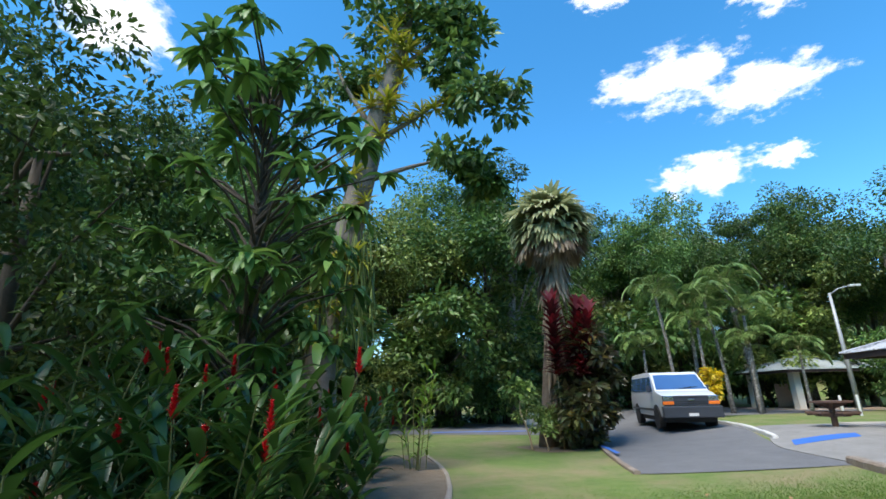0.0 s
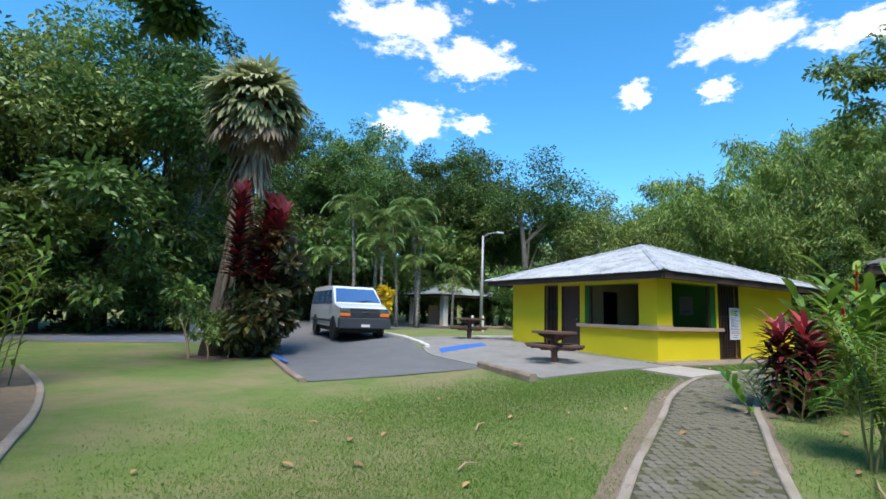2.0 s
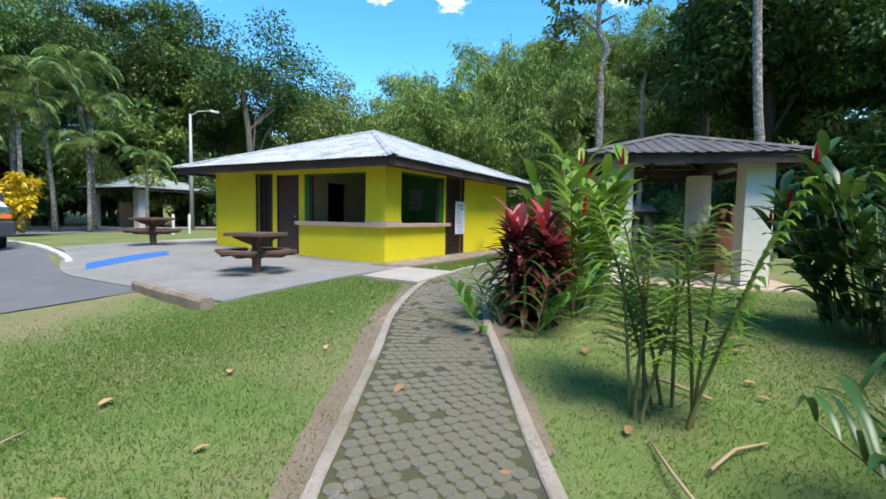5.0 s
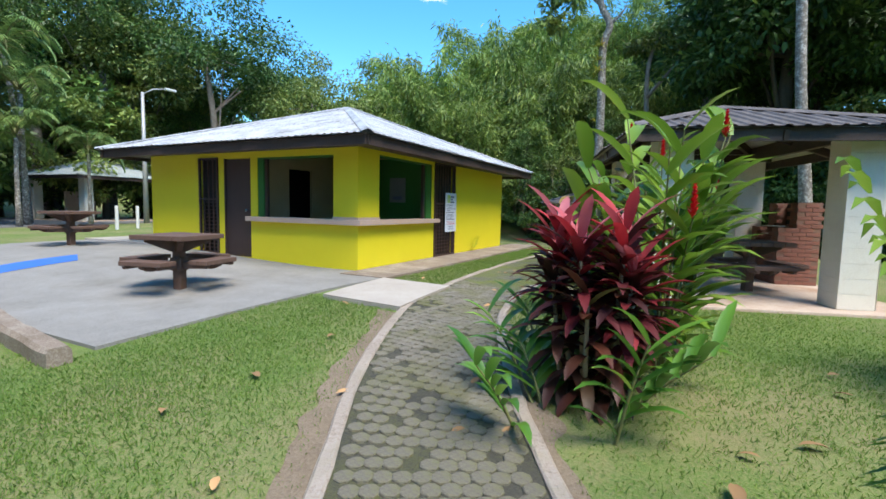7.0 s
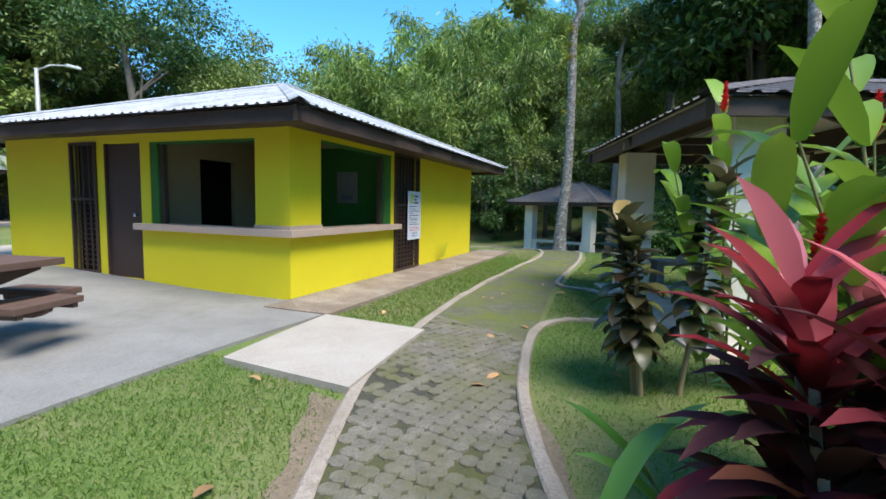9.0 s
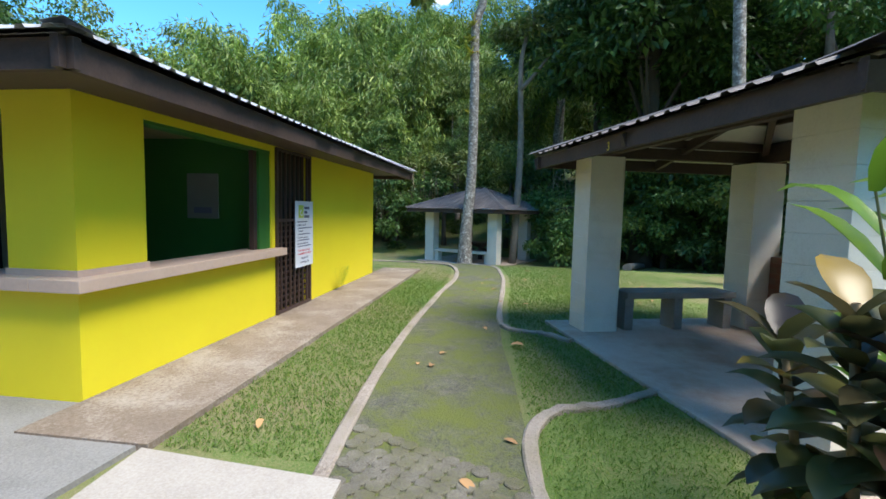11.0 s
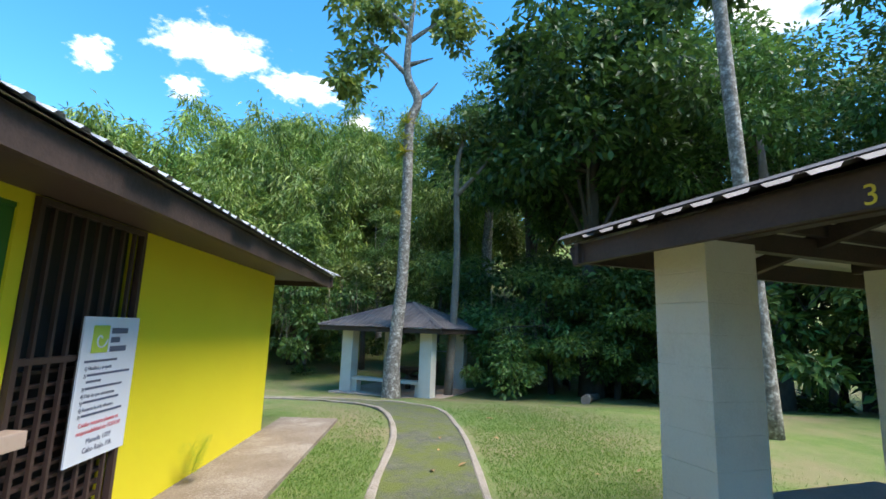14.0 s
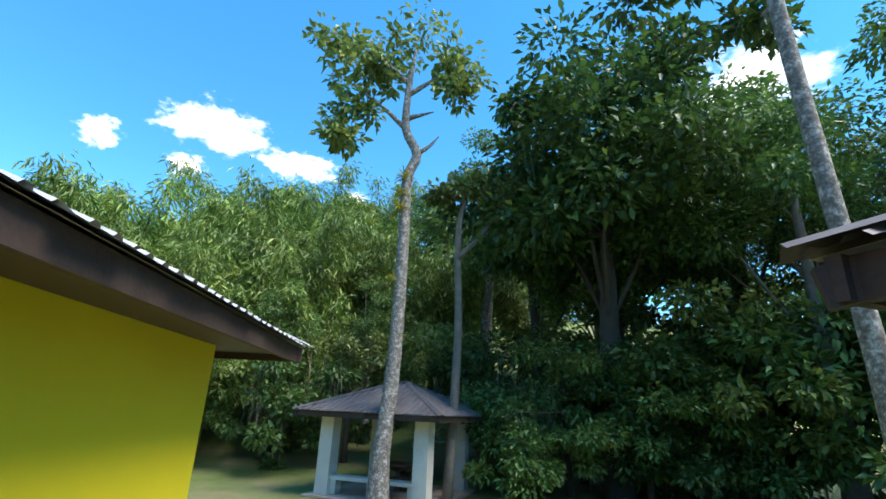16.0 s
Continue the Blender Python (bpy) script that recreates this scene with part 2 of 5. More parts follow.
L_FAN = leaf_mat("fan_palm_leaf", (0.26, 0.29, 0.13), (0.46, 0.48, 0.26), (0.56, 0.52, 0.34), tone=0.05, rough=0.6)
L_PALM = leaf_mat("palm_leaflet", (0.085, 0.17, 0.0425), (0.221, 0.323, 0.085), (0.425, 0.459, 0.17), tone=0.2)
L_FALLEN = leaf_mat("fallen_leaf", (0.32, 0.14, 0.05), (0.45, 0.28, 0.13), (0.5, 0.12, 0.05), trans=0.1, rough=0.8)
L_BLADE = leaf_mat("grass_blade", (0.1, 0.2, 0.028), (0.19, 0.3, 0.05), (0.32, 0.33, 0.12), rough=0.6, tone=0.0, trans=0.5)
# Dark ginger green; for the bed plants it carries painted-in tree shade.
L_SHADE = leaf_mat("deep_green_and_shaded_leaf", (0.02, 0.055, 0.012), (0.06, 0.13, 0.022), (0.13, 0.2, 0.035), rough=0.3, tone=0.2)
FLOWER = leaf_mat("red_bract", (0.4, 0.008, 0.012), (0.7, 0.02, 0.025), tone=0.1, trans=0.2)


# ---- builders ----
def mesh_of(name, verts, faces, material):
    me = bpy.data.meshes.new(name)
    me.from_pydata([tuple(v) for v in verts], [], [tuple(f) for f in faces])
    me.materials.append(material)
    return me


def part(name, bm, material, parent=None, label=""):
    """Links a bmesh (or a mesh) as one object under a thing."""
    if isinstance(bm, bpy.types.Mesh):
        me = bm
    else:
        me = bpy.data.meshes.new(name)
        bmesh.ops.recalc_face_normals(bm, faces=bm.faces)
        bm.to_mesh(me)
        bm.free()
        me.materials.append(material)
    ob = new(name, me)
    if parent:
        ob.parent = parent
    return tagged(ob, label)


def thing(name, label, category, m=None, group="", kind=""):
    ob = new(name)
    ob.empty_display_size = 0.2
    if m is not None:
        ob.matrix_basis = m
    return tagged(ob, label, category, group, kind)


def box(bm, x0, x1, y0, y1, z0, z1, bevel=0.0, m=None):
    tmp = bmesh.new() if bevel or m is not None else bm
    vs = [tmp.verts.new((x, y, z)) for z in (z0, z1) for y in (y0, y1) for x in (x0, x1)]
    for f in ((0, 2, 3, 1), (4, 5, 7, 6), (0, 1, 5, 4), (2, 6, 7, 3), (0, 4, 6, 2), (1, 3, 7, 5)):
        tmp.faces.new([vs[i] for i in f])
    if bevel:
        bmesh.ops.bevel(tmp, geom=list(tmp.edges), offset=bevel, segments=2, affect="EDGES", profile=0.6)
    if tmp is not bm:
        if m is not None:
            tmp.transform(m)
        me = bpy.data.meshes.new("tmp")
        tmp.to_mesh(me)
        tmp.free()
        bm.from_mesh(me)
        bpy.data.meshes.remove(me)
    return bm


def boxes(*specs, bevel=0.0):
    bm = bmesh.new()
    for s in specs:
        box(bm, *s, bevel=bevel)
    return bm


def tube(bm, pts, radii, n=8, cap=True):
    pts = [Vector(p) for p in pts]
    rings = []
    for i, p in enumerate(pts):
        d = (pts[min(i + 1, len(pts) - 1)] - pts[max(i - 1, 0)]).normalized()
        a = d.cross(Vector((0.13, 0.97, 0.2))).normalized()
        b = d.cross(a)
        r = radii[i] if isinstance(radii, (list, tuple)) else radii
        rings.append([bm.verts.new(p + (a * math.cos(k * 2 * math.pi / n) + b * math.sin(k * 2 * math.pi / n)) * r) for k in range(n)])
    for q, w in zip(rings, rings[1:]):
        for k in range(n):
            f = bm.faces.new((q[k], q[(k + 1) % n], w[(k + 1) % n], w[k]))
            f.smooth = True
    if cap:
        bm.faces.new(rings[0])
        bm.faces.new(rings[-1])
    return bm


def lathe(bm, prof, n=20, axis="z", at=(0, 0, 0)):
    rings = []
    for r, h in prof:
        ring = []
        for k in range(n):
            c, s = r * math.cos(2 * math.pi * k / n), r * math.sin(2 * math.pi * k / n)
            v = {"z": (c, s, h), "x": (h, c, s), "y": (c, h, s)}[axis]
            ring.append(bm.verts.new(Vector(v) + Vector(at)))
        rings.append(ring)
    for q, w in zip(rings, rings[1:]):
        for k in range(n):
            bm.faces.new((q[k], q[(k + 1) % n], w[(k + 1) % n], w[k]))
    bm.faces.new(rings[0])
    bm.faces.new(rings[-1])
    return bm


rng = np.random.default_rng(7)


def unit(v):
    return v / np.maximum(np.linalg.norm(v, axis=-1, keepdims=True), 1e-9)


def leaf_mesh(name, pos, way, length, width, material, fold=0.25, up=None):
    """Many folded leaves: base, two sides, tip. Arrays of n rows."""
    n = len(pos)
    way = unit(way)
    up = rng.normal(size=(n, 3)) * 0.5 + np.array([0, 0, 1.0]) if up is None else up
    side = unit(np.cross(way, up))
    nrm = np.cross(side, way)
    length, width = np.broadcast_to(length, n)[:, None], np.broadcast_to(width, n)[:, None]
    mid = pos + way * length * 0.45
    v = np.stack([pos, mid + side * width / 2 + nrm * width * fold, pos + way * length - nrm * length * 0.12, mid - side * width / 2 + nrm * width * fold], 1).reshape(-1, 3)
    me = bpy.data.meshes.new(name)
    me.vertices.add(4 * n)
    me.vertices.foreach_set("co", v.ravel().astype(np.float32))
    k = np.arange(n)[:, None] * 4
    f = np.concatenate([k, k + 1, k + 2, k, k + 2, k + 3], 1).ravel().astype(np.int32)
    me.loops.add(6 * n)
    me.loops.foreach_set("vertex_index", f)
    me.polygons.add(2 * n)
    me.polygons.foreach_set("loop_start", np.arange(0, 6 * n, 3).astype(np.int32))
    me.update(calc_edges=True)
    me.materials.append(material)
    return me


def strap_mesh(name, specs, material, seg=5):
    """Long arching leaves with a keel. Each: base, direction, length, width, droop."""
    verts, faces = [], []
    for base, way, length, width, droop in specs:
        p, d = Vector(base), Vector(way).normalized()
        side = d.cross(Vector((0, 0, 1)))
        side = side.normalized() if side.length > 0.05 else Vector((random.uniform(-1, 1), random.uniform(-1, 1), 0)).normalized()
        k0 = len(verts)
        for i in range(seg + 1):
            u = i / seg
            w = width * 0.5 * (math.sin(math.pi * min(1, u * 0.93 + 0.07)) ** 0.7)
            nrm = side.cross(d)
            verts += [p - side * w + nrm * w * 0.3, p, p + side * w + nrm * w * 0.3]
            d = (d + Vector((0, 0, -droop * 2 / seg * (0.4 + u)))).normalized()
            p = p + d * (length / seg)
        for i in range(seg):
            a = k0 + 3 * i
            faces += [(a, a + 1, a + 4, a + 3), (a + 1, a + 2, a + 5, a + 4)]
    me = mesh_of(name, verts, faces, material)
    me.polygons.foreach_set("use_smooth", [True] * len(me.polygons))
    return me


def sstep(a, b, x):
    u = min(1.0, max(0.0, (x - a) / (b - a)))
    return u * u * (3 - 2 * u)


def g(x, y):
    """Height of the ground: it falls away gently to the west, the east and the far car park, and climbs into a wooded hill."""
    z = -0.38 * (1 - sstep(-10, -1, x)) + 0.16 * sstep(0.8, 6, y) * sstep(-6, -2.5, x) * (1 - sstep(9, 14, x)) - 0.72 * sstep(9, 18, x)
    z += 13.0 * sstep(20, 58, x) + 5.0 * sstep(34, 80, y)
    return z


def sheet(name, outline_fn, u0, u1, v0, v1, nu, nv, lift, material, skirt=0.0):
    """A sheet that lies on the ground, from a map of (u, v) to (x, y)."""
    verts, faces = [], []
    for j in range(nv + 1):
        for i in range(nu + 1):
            x, y = outline_fn(u0 + (u1 - u0) * i / nu, v0 + (v1 - v0) * j / nv)
            verts.append((x, y, g(x, y) + lift))
    for j in range(nv):
        for i in range(nu):
            a = j * (nu + 1) + i
            faces.append((a, a + 1, a + nu + 2, a + nu + 1))
    if (Vector(verts[1]) - Vector(verts[0])).cross(Vector(verts[nu + 1]) - Vector(verts[0])).z < 0:
        faces = [tuple(reversed(f)) for f in faces]
    if skirt:
        rim = [i for i in range(nu + 1)] + [j * (nu + 1) + nu for j in range(1, nv + 1)] + [nv * (nu + 1) + i for i in range(nu - 1, -1, -1)] + [j * (nu + 1) for j in range(nv - 1, 0, -1)]
        k = len(verts)
        verts += [(verts[i][0], verts[i][1], verts[i][2] - skirt) for i in rim]
        for i in range(len(rim)):
            j = (i + 1) % len(rim)
            faces.append((rim[i], k + i, k + j, rim[j]))
    me = mesh_of(name, verts, faces, material)
    return new(name, me)


def smooth_line(pts, n=6):
    """Catmull-Rom through the points."""
    out = []
    p = [Vector(q) for q in pts]
    p = [2 * p[0] - p[1]] + p + [2 * p[-1] - p[-2]]
    for a, b, c, d in zip(p, p[1:], p[2:], p[3:]):
        for i in range(n):
            t = i / n
            out.append(0.5 * (2 * b + (c - a) * t + (2 * a - 5 * b + 4 * c - d) * t * t + (3 * b - 3 * c + d - a) * t ** 3))
    return out + [p[-2]]


def edging(name, pts, width, height, material, sunk=0.08, n=6, rough=0.012):
    """A low kerb swept along a line on the ground."""
    line = smooth_line([(x, y, 0) for x, y in pts], n)
    bm = bmesh.new()
    prev = None
    for i, p in enumerate(line):
        d = (line[min(i + 1, len(line) - 1)] - line[max(i - 1, 0)]).normalized()
        s = Vector((-d.y, d.x, 0))
        w = width * (1 + random.uniform(-0.12, 0.12))
        z = g(p.x, p.y)
        h = height + random.uniform(-rough, rough)
        prof = [(-w / 2, -sunk), (-w / 2, h * 0.75), (-w * 0.34, h), (w * 0.34, h), (w / 2, h * 0.75), (w / 2, -sunk)]
        ring = [bm.verts.new((p.x + s.x * a, p.y + s.y * a, z + b)) for a, b in prof]
        if prev:
            for k in range(5):
                bm.faces.new((prev[k], prev[k + 1], ring[k + 1], ring[k]))
        else:
            bm.faces.new(ring)
        prev = ring
    bm.faces.new(prev)
    return part(name, bm, material)


# ---- ground ----
def axis_steps():
    a = list(np.arange(-26, 30.01, 0.5))
    far = [34, 40, 48, 56, 66, 80, 110, 180, 400, 1200]
    return [-v for v in reversed(far)] + a + far


XS, YS = axis_steps(), axis_steps()
gv = [(x, y, g(x, y) + 0.012 * noise.noise((x, y, 0))) for y in YS for x in XS]
W = len(XS)
gf = [(j * W + i, j * W + i + 1, (j + 1) * W + i + 1, (j + 1) * W + i) for j in range(len(YS) - 1) for i in range(W - 1)]
ground = tagged(new("ground", mesh_of("ground", gv, gf, GRASS)), "short green lawn with worn earthy patches", "lawn", kind="structure")

PATH_L = [(-24, -15.6), (-16, -10.8), (-11.6, -7.75), (-8.24, -5.44), (-5.58, -3.96), (-3.95, -3.07), (-1.91, -2.3), (-0.49, -2.1), (1.85, -1.92), (5, -1.9), (8, -1.94), (10.5, -1.35), (12.2, 0.4), (13, 4)]
PATH_R = [(-23.3, -16.6), (-15.3, -11.8), (-10.9, -8.75), (-7.19, -6.3), (-5.0, -5.0), (-3.98, -4.42), (-2.3, -3.68), (-1.1, -3.4), (1.2, -3.2), (3.1, -3.05), (8.1, -3.0), (11.2, -2.4), (13.4, -0.2), (14.3, 4)]
pl, pr = smooth_line([(x, y, 0) for x, y in PATH_L], 8), smooth_line([(x, y, 0) for x, y in PATH_R], 8)


def path_at(u, v):
    i = min(len(pl) - 2, int(u * (len(pl) - 1)))
    f = u * (len(pl) - 1) - i
    a, b = pl[i].lerp(pl[i + 1], f), pr[i].lerp(pr[i + 1], f)
    q = a.lerp(b, v)
    return q.x, q.y


tagged(sheet("path", path_at, 0, 0.5, 0, 1, 52, 6, 0.024, PAVEBED), "garden path of worn dark octagonal pavers", "path", kind="structure")
tagged(sheet("path_mossy", path_at, 0.5, 1, 0, 1, 52, 6, 0.024, MOSS), "moss-grown stretch of the garden path", "path", kind="structure")
tagged(edging("kerb_path_left", PATH_L, 0.095, 0.045, EDGE), "narrow worn concrete edging beside the path", "kerb", kind="structure")
tagged(edging("kerb_path_right", PATH_R[:8] + [(0.0, -3.3), (0.55, -3.5), (0.75, -3.9), (1.15, -4.42)], 0.095, 0.045, EDGE), "worn concrete edging curving to the shelter", "kerb", kind="structure")
tagged(edging("kerb_path_far", [(2.62, -3.9), (2.95, -3.55), (3.1, -3.15), (3.9, -3.02), (8.1, -3.0), (11.2, -2.4), (13.4, -0.2), (14.3, 4)], 0.085, 0.045, EDGE), "pale concrete edging along the mossy path", "kerb", kind="structure")
tagged(sheet("soil_verge", lambda u, v: path_at(u, -0.03 - v * (0.16 + 0.14 * noise.noise((u * 26, 0, 0)) + 0.05 * noise.noise((u * 110, 3, 0)))), 0.12, 0.44, 0, 1, 120, 3, 0.016, SOIL), "strip of bare reddish soil along the path", "soil", kind="structure")
tagged(sheet("soil_verge", lambda u, v: path_at(u, 1.03 + v * (0.08 + 0.14 * noise.noise((u * 26, 5, 0)))), 0.25, 0.47, 0, 1, 100, 3, 0.016, SOIL), "strip of bare reddish soil along the path", "soil", kind="structure")
# car park, slab by the kiosk, walk round the kiosk
def road_at(u, v):
    y = 1.9 + 27 * u
    l = -9.0 + 1.0 * sstep(1.9, 14, y) - 16 * sstep(12, 17, y) * (1 - sstep(20, 24, y))
    r = -4.75 + 1.85 * sstep(3, 11.5, y) + 12 * sstep(15, 20, y)
    return l + (r - l) * v, y - 0.55 * v * (1 - u) ** 6


tagged(sheet("road", road_at, 0, 1, 0, 1, 80, 24, 0.015, ASPHALT), "grey asphalt of the small car park", "road", kind="structure")
slab_main = sheet("pavement", lambda u, v: (-4.75 + u * 4.75 + 1.7 * sstep(0.45, 1.0, v) * (1 - u), -0.6 + v * 9.45 - 0.3 * u * (1 - v)), 0, 1, 0, 1, 20, 30, 0.035, CONC, 0.15)
tagged(slab_main, "worn grey concrete slab beside the yellow kiosk", "pavement", kind="structure")
tagged(sheet("pavement_patch", lambda u, v: (-2.3 + 1.62 * u + 0.12 * v, -2.38 + 1.3 * v + 0.12 * u), 0, 1, 0, 1, 8, 8, 0.062, CONC_PALE, 0.12), "pale new concrete square joining path and slab", "pavement", kind="structure")
tagged(sheet("pavement_walk", lambda u, v: (-0.5 + u * 9.15, -0.95 + v * 0.95), 0, 1, 0, 1, 30, 4, 0.05, CONC_RED, 0.12), "stained concrete walk along the kiosk wall", "pavement", kind="structure")
tagged(sheet("pavement_back", lambda u, v: (0.0 + u * 8, 6.1 + v * 3.2), 0, 1, 0, 1, 14, 6, 0.05, CONC_PALE, 0.12), "pale concrete walk behind the kiosk", "pavement", kind="structure")
tagged(edging("kerb_slab", [(-5.1, -0.75), (-4.95, 0.4), (-4.75, 1.6)], 0.2, 0.16, CONC_RED, 0.1), "chipped concrete kerb block at the slab's edge", "kerb", kind="structure")
tagged(edging("kerb_road", [(-4.05, 5.6), (-3.55, 7.5), (-3.1, 10), (-2.85, 13), (-1.6, 16)], 0.14, 0.12, WHITE), "low white kerb along the car park", "kerb", kind="structure")
tagged(edging("kerb_road_left", [(-9.05, 1.9), (-8.95, 4), (-8.6, 8), (-8.3, 12)], 0.14, 0.08, CONC_RED), "broken kerb along the lawn", "kerb", kind="structure")
tagged(sheet("ramp_paint", lambda u, v: (-4.35 + 1.9 * u + 0.35 * v, 4.2 + v * 0.75 + 0.3 * u), 0, 1, 0, 1, 8, 4, 0.041, BLUE), "faded blue paint on the kerb ramp", "road marking", kind="structure")
tagged(sheet("ramp_paint", lambda u, v: (-15.2 + 6.0 * u, 15.2 + v * 0.45 + 0.8 * u * (1 - u)), 0, 1, 0, 1, 8, 2, 0.028, BLUE), "blue painted parking line", "road marking", kind="structure")
tagged(sheet("ramp_paint", lambda u, v: (-8.75 + 0.14 * u, 5.0 + v * 2.4), 0, 1, 0, 1, 1, 4, 0.1, BLUE), "blue painted kerb stretch", "road marking", kind="structure")
# planting bed beside the lawn
BED = [(-12.7, -8.6), (-12.75, -6.5), (-12.83, -4.44), (-13.0, -2), (-13.1, 0.3), (-13.5, 3), (-14.3, 5.9)]
bl = smooth_line([(x, y, 0) for x, y in BED], 6)
tagged(sheet("bed", lambda u, v: (bl[int(u * (len(bl) - 1))].x - 9 * v, bl[int(u * (len(bl) - 1))].y), 0, 1, 0, 1, len(bl) - 1, 10, 0.02, SOIL), "bare brown soil of the shaded planting bed", "soil", kind="structure")
tagged(edging("kerb_bed", BED, 0.11, 0.06, EDGE), "whitewashed edging stones of the planting bed", "kerb", kind="structure")
for i, (cx, cy, r) in enumerate([(-10.0, 7.7, 1.3)]):
    tagged(sheet("soil_patch", lambda u, v: (cx + r * v * math.cos(u * 6.283) * (1 + 0.2 * math.sin(3 * u * 6.283 + i)), cy + r * v * math.sin(u * 6.283) * (1 + 0.15 * math.sin(2 * u * 6.283))), 0, 1, 0, 1, 24, 4, 0.013 + 0.001 * i, SOIL), "bare earth round the plants", "soil", kind="structure")


# ---- roofs ----
def corrugated(bm, a, b, top_a, top_b, pitch=0.16, rib=0.02, seed=0, ragged=0.03):
    """A ribbed slope from eave a-b up to the line top_a-top_b (which may be one point)."""
    a, b, ta, tb = Vector(a), Vector(b), Vector(top_a), Vector(top_b)
    along = (b - a).normalized()
    L = (b - a).length
    sa, sb = (ta - a).dot(along), (tb - a).dot(along)
    up = ((ta - a) - along * sa)
    nrm = along.cross(up).normalized()
    if nrm.z < 0:
        nrm.negate()
    us = []
    u = 0.0
    while u < L:
        us += [(u, 0), (u + pitch * 0.55, 0), (u + pitch * 0.65, 1), (u + pitch * 0.9, 1)]
        u += pitch
    us = [(q, h) for q, h in us if q < L] + [(L, 0)]
    r = random.Random(seed)
    cols = []
    jag = 0.0
    for i, (q, h) in enumerate(us):
        if i % 12 == 0:
            jag = r.uniform(-ragged, ragged)
        f = 1.0 if sa <= q <= sb else (q / sa if q < sa else (L - q) / (L - sb))
        f = max(f, 0.001)
        lo = a + along * q - up.normalized() * (0.03 + jag)
        hi = a + along * q + up * f
        o = nrm * (h * rib + 0.012)
        cols.append((bm.verts.new(lo + o), bm.verts.new(hi + o)))
    for (p, q), (s, t) in zip(cols, cols[1:]):
        bm.faces.new((p, s, t, q))
    return bm


def beam(bm, p, q, w, h):
    """A beam of width w and depth h that hangs under the line p-q."""
    p, q = Vector(p), Vector(q)
    d = (q - p).normalized()
    s = d.cross(Vector((0, 0, 1))).normalized() * w / 2
    u = s.cross(d).normalized() * h
    if u.z > 0:
        u.negate()
    vs = [bm.verts.new(v) for v in (p - s, p + s, p + s + u, p - s + u, q - s, q + s, q + s + u, q - s + u)]
    for f in ((0, 1, 2, 3), (4, 7, 6, 5), (0, 4, 5, 1), (1, 5, 6, 2), (2, 6, 7, 3), (3, 7, 4, 0)):
        bm.faces.new([vs[i] for i in f])
    return bm


def hip_roof(owner, x0, x1, y0, y1, ze, zr, ridge, sheet_mat, under=SHEET, rafters=True, fascia=0.2, seed=0, pitch=0.16):
    cy = (y0 + y1) / 2
    cx = (x0 + x1) / 2
    ra, rb = (cx - ridge / 2, cy, zr), (cx + ridge / 2, cy, zr)
    c = [(x0, y0, ze), (x1, y0, ze), (x1, y1, ze), (x0, y1, ze)]
    slopes = [(c[0], c[1], ra, rb), (c[1], c[2], rb, rb), (c[2], c[3], rb, ra), (c[3], c[0], ra, ra)]
    for k, s in enumerate(slopes):
        ob = part("roof_sheet", corrugated(bmesh.new(), *s, pitch=pitch, seed=seed + k), sheet_mat, owner)
        ob2 = bmesh.new()
        vs = [ob2.verts.new(Vector(v) - Vector((0, 0, 0.014))) for v in ((s[0], s[1], s[3], s[2]) if s[2] != s[3] else (s[0], s[1], s[2]))]
        ob2.faces.new(vs)
        part("roof_lining", ob2, under, owner)
    for k in range(4):
        top = Vector(ra if k in (0, 3) else rb)
        cc = Vector(c[k])
        bm = bmesh.new()
        d = (cc - top).normalized()
        s = d.cross(Vector((0, 0, 1))).normalized() * 0.11
        up = Vector((0, 0, 0.045))
        pts = [(cc + d * 0.06, 0), (top, 0)]
        r1 = [bm.verts.new(cc + d * 0.07 - s + up * 0.4), bm.verts.new(cc + d * 0.07 + up * 1.5), bm.verts.new(cc + d * 0.07 + s + up * 0.4)]
        r2 = [bm.verts.new(top - s + up * 0.4), bm.verts.new(top + up * 1.5), bm.verts.new(top + s + up * 0.4)]
        for i in range(2):
            bm.faces.new((r1[i], r1[i + 1], r2[i + 1], r2[i]))
        part("ridge_cap", bm, sheet_mat, owner)
        n = Vector(c[(k + 1) % 4])
        inward = (Vector((cx, cy, ze)) - (cc + n) / 2).normalized() * 0.07
        part("fascia", beam(bmesh.new(), cc + inward - Vector((0, 0, 0.018)), n + inward - Vector((0, 0, 0.018)), 0.05, fascia), TIMBER, owner)
        if rafters:
            part("hip_rafter", beam(bmesh.new(), cc - Vector((0, 0, 0.05)), top - Vector((0, 0, 0.05)), 0.07, 0.14), TIMBER, owner)
            for f in (0.35, 0.68):
                a, b = cc.lerp(top, f), n.lerp(Vector(rb if k in (0, 1) else ra), f)
                part("purlin", beam(bmesh.new(), a - Vector((0, 0, 0.03)), b - Vector((0, 0, 0.03)), 0.06, 0.1), TIMBER, owner)
            mid = (cc + n) / 2
            part("rafter", beam(bmesh.new(), mid - Vector((0, 0, 0.045)), (Vector(ra) + Vector(rb)) / 2 - Vector((0, 0, 0.045)), 0.06, 0.12), TIMBER, owner)
    if ridge > 0.3:
        part("ridge_cap", beam(bmesh.new(), Vector(ra) + Vector((0, 0, 0.05)), Vector(rb) + Vector((0, 0, 0.05)), 0.2, 0.05), sheet_mat, owner)


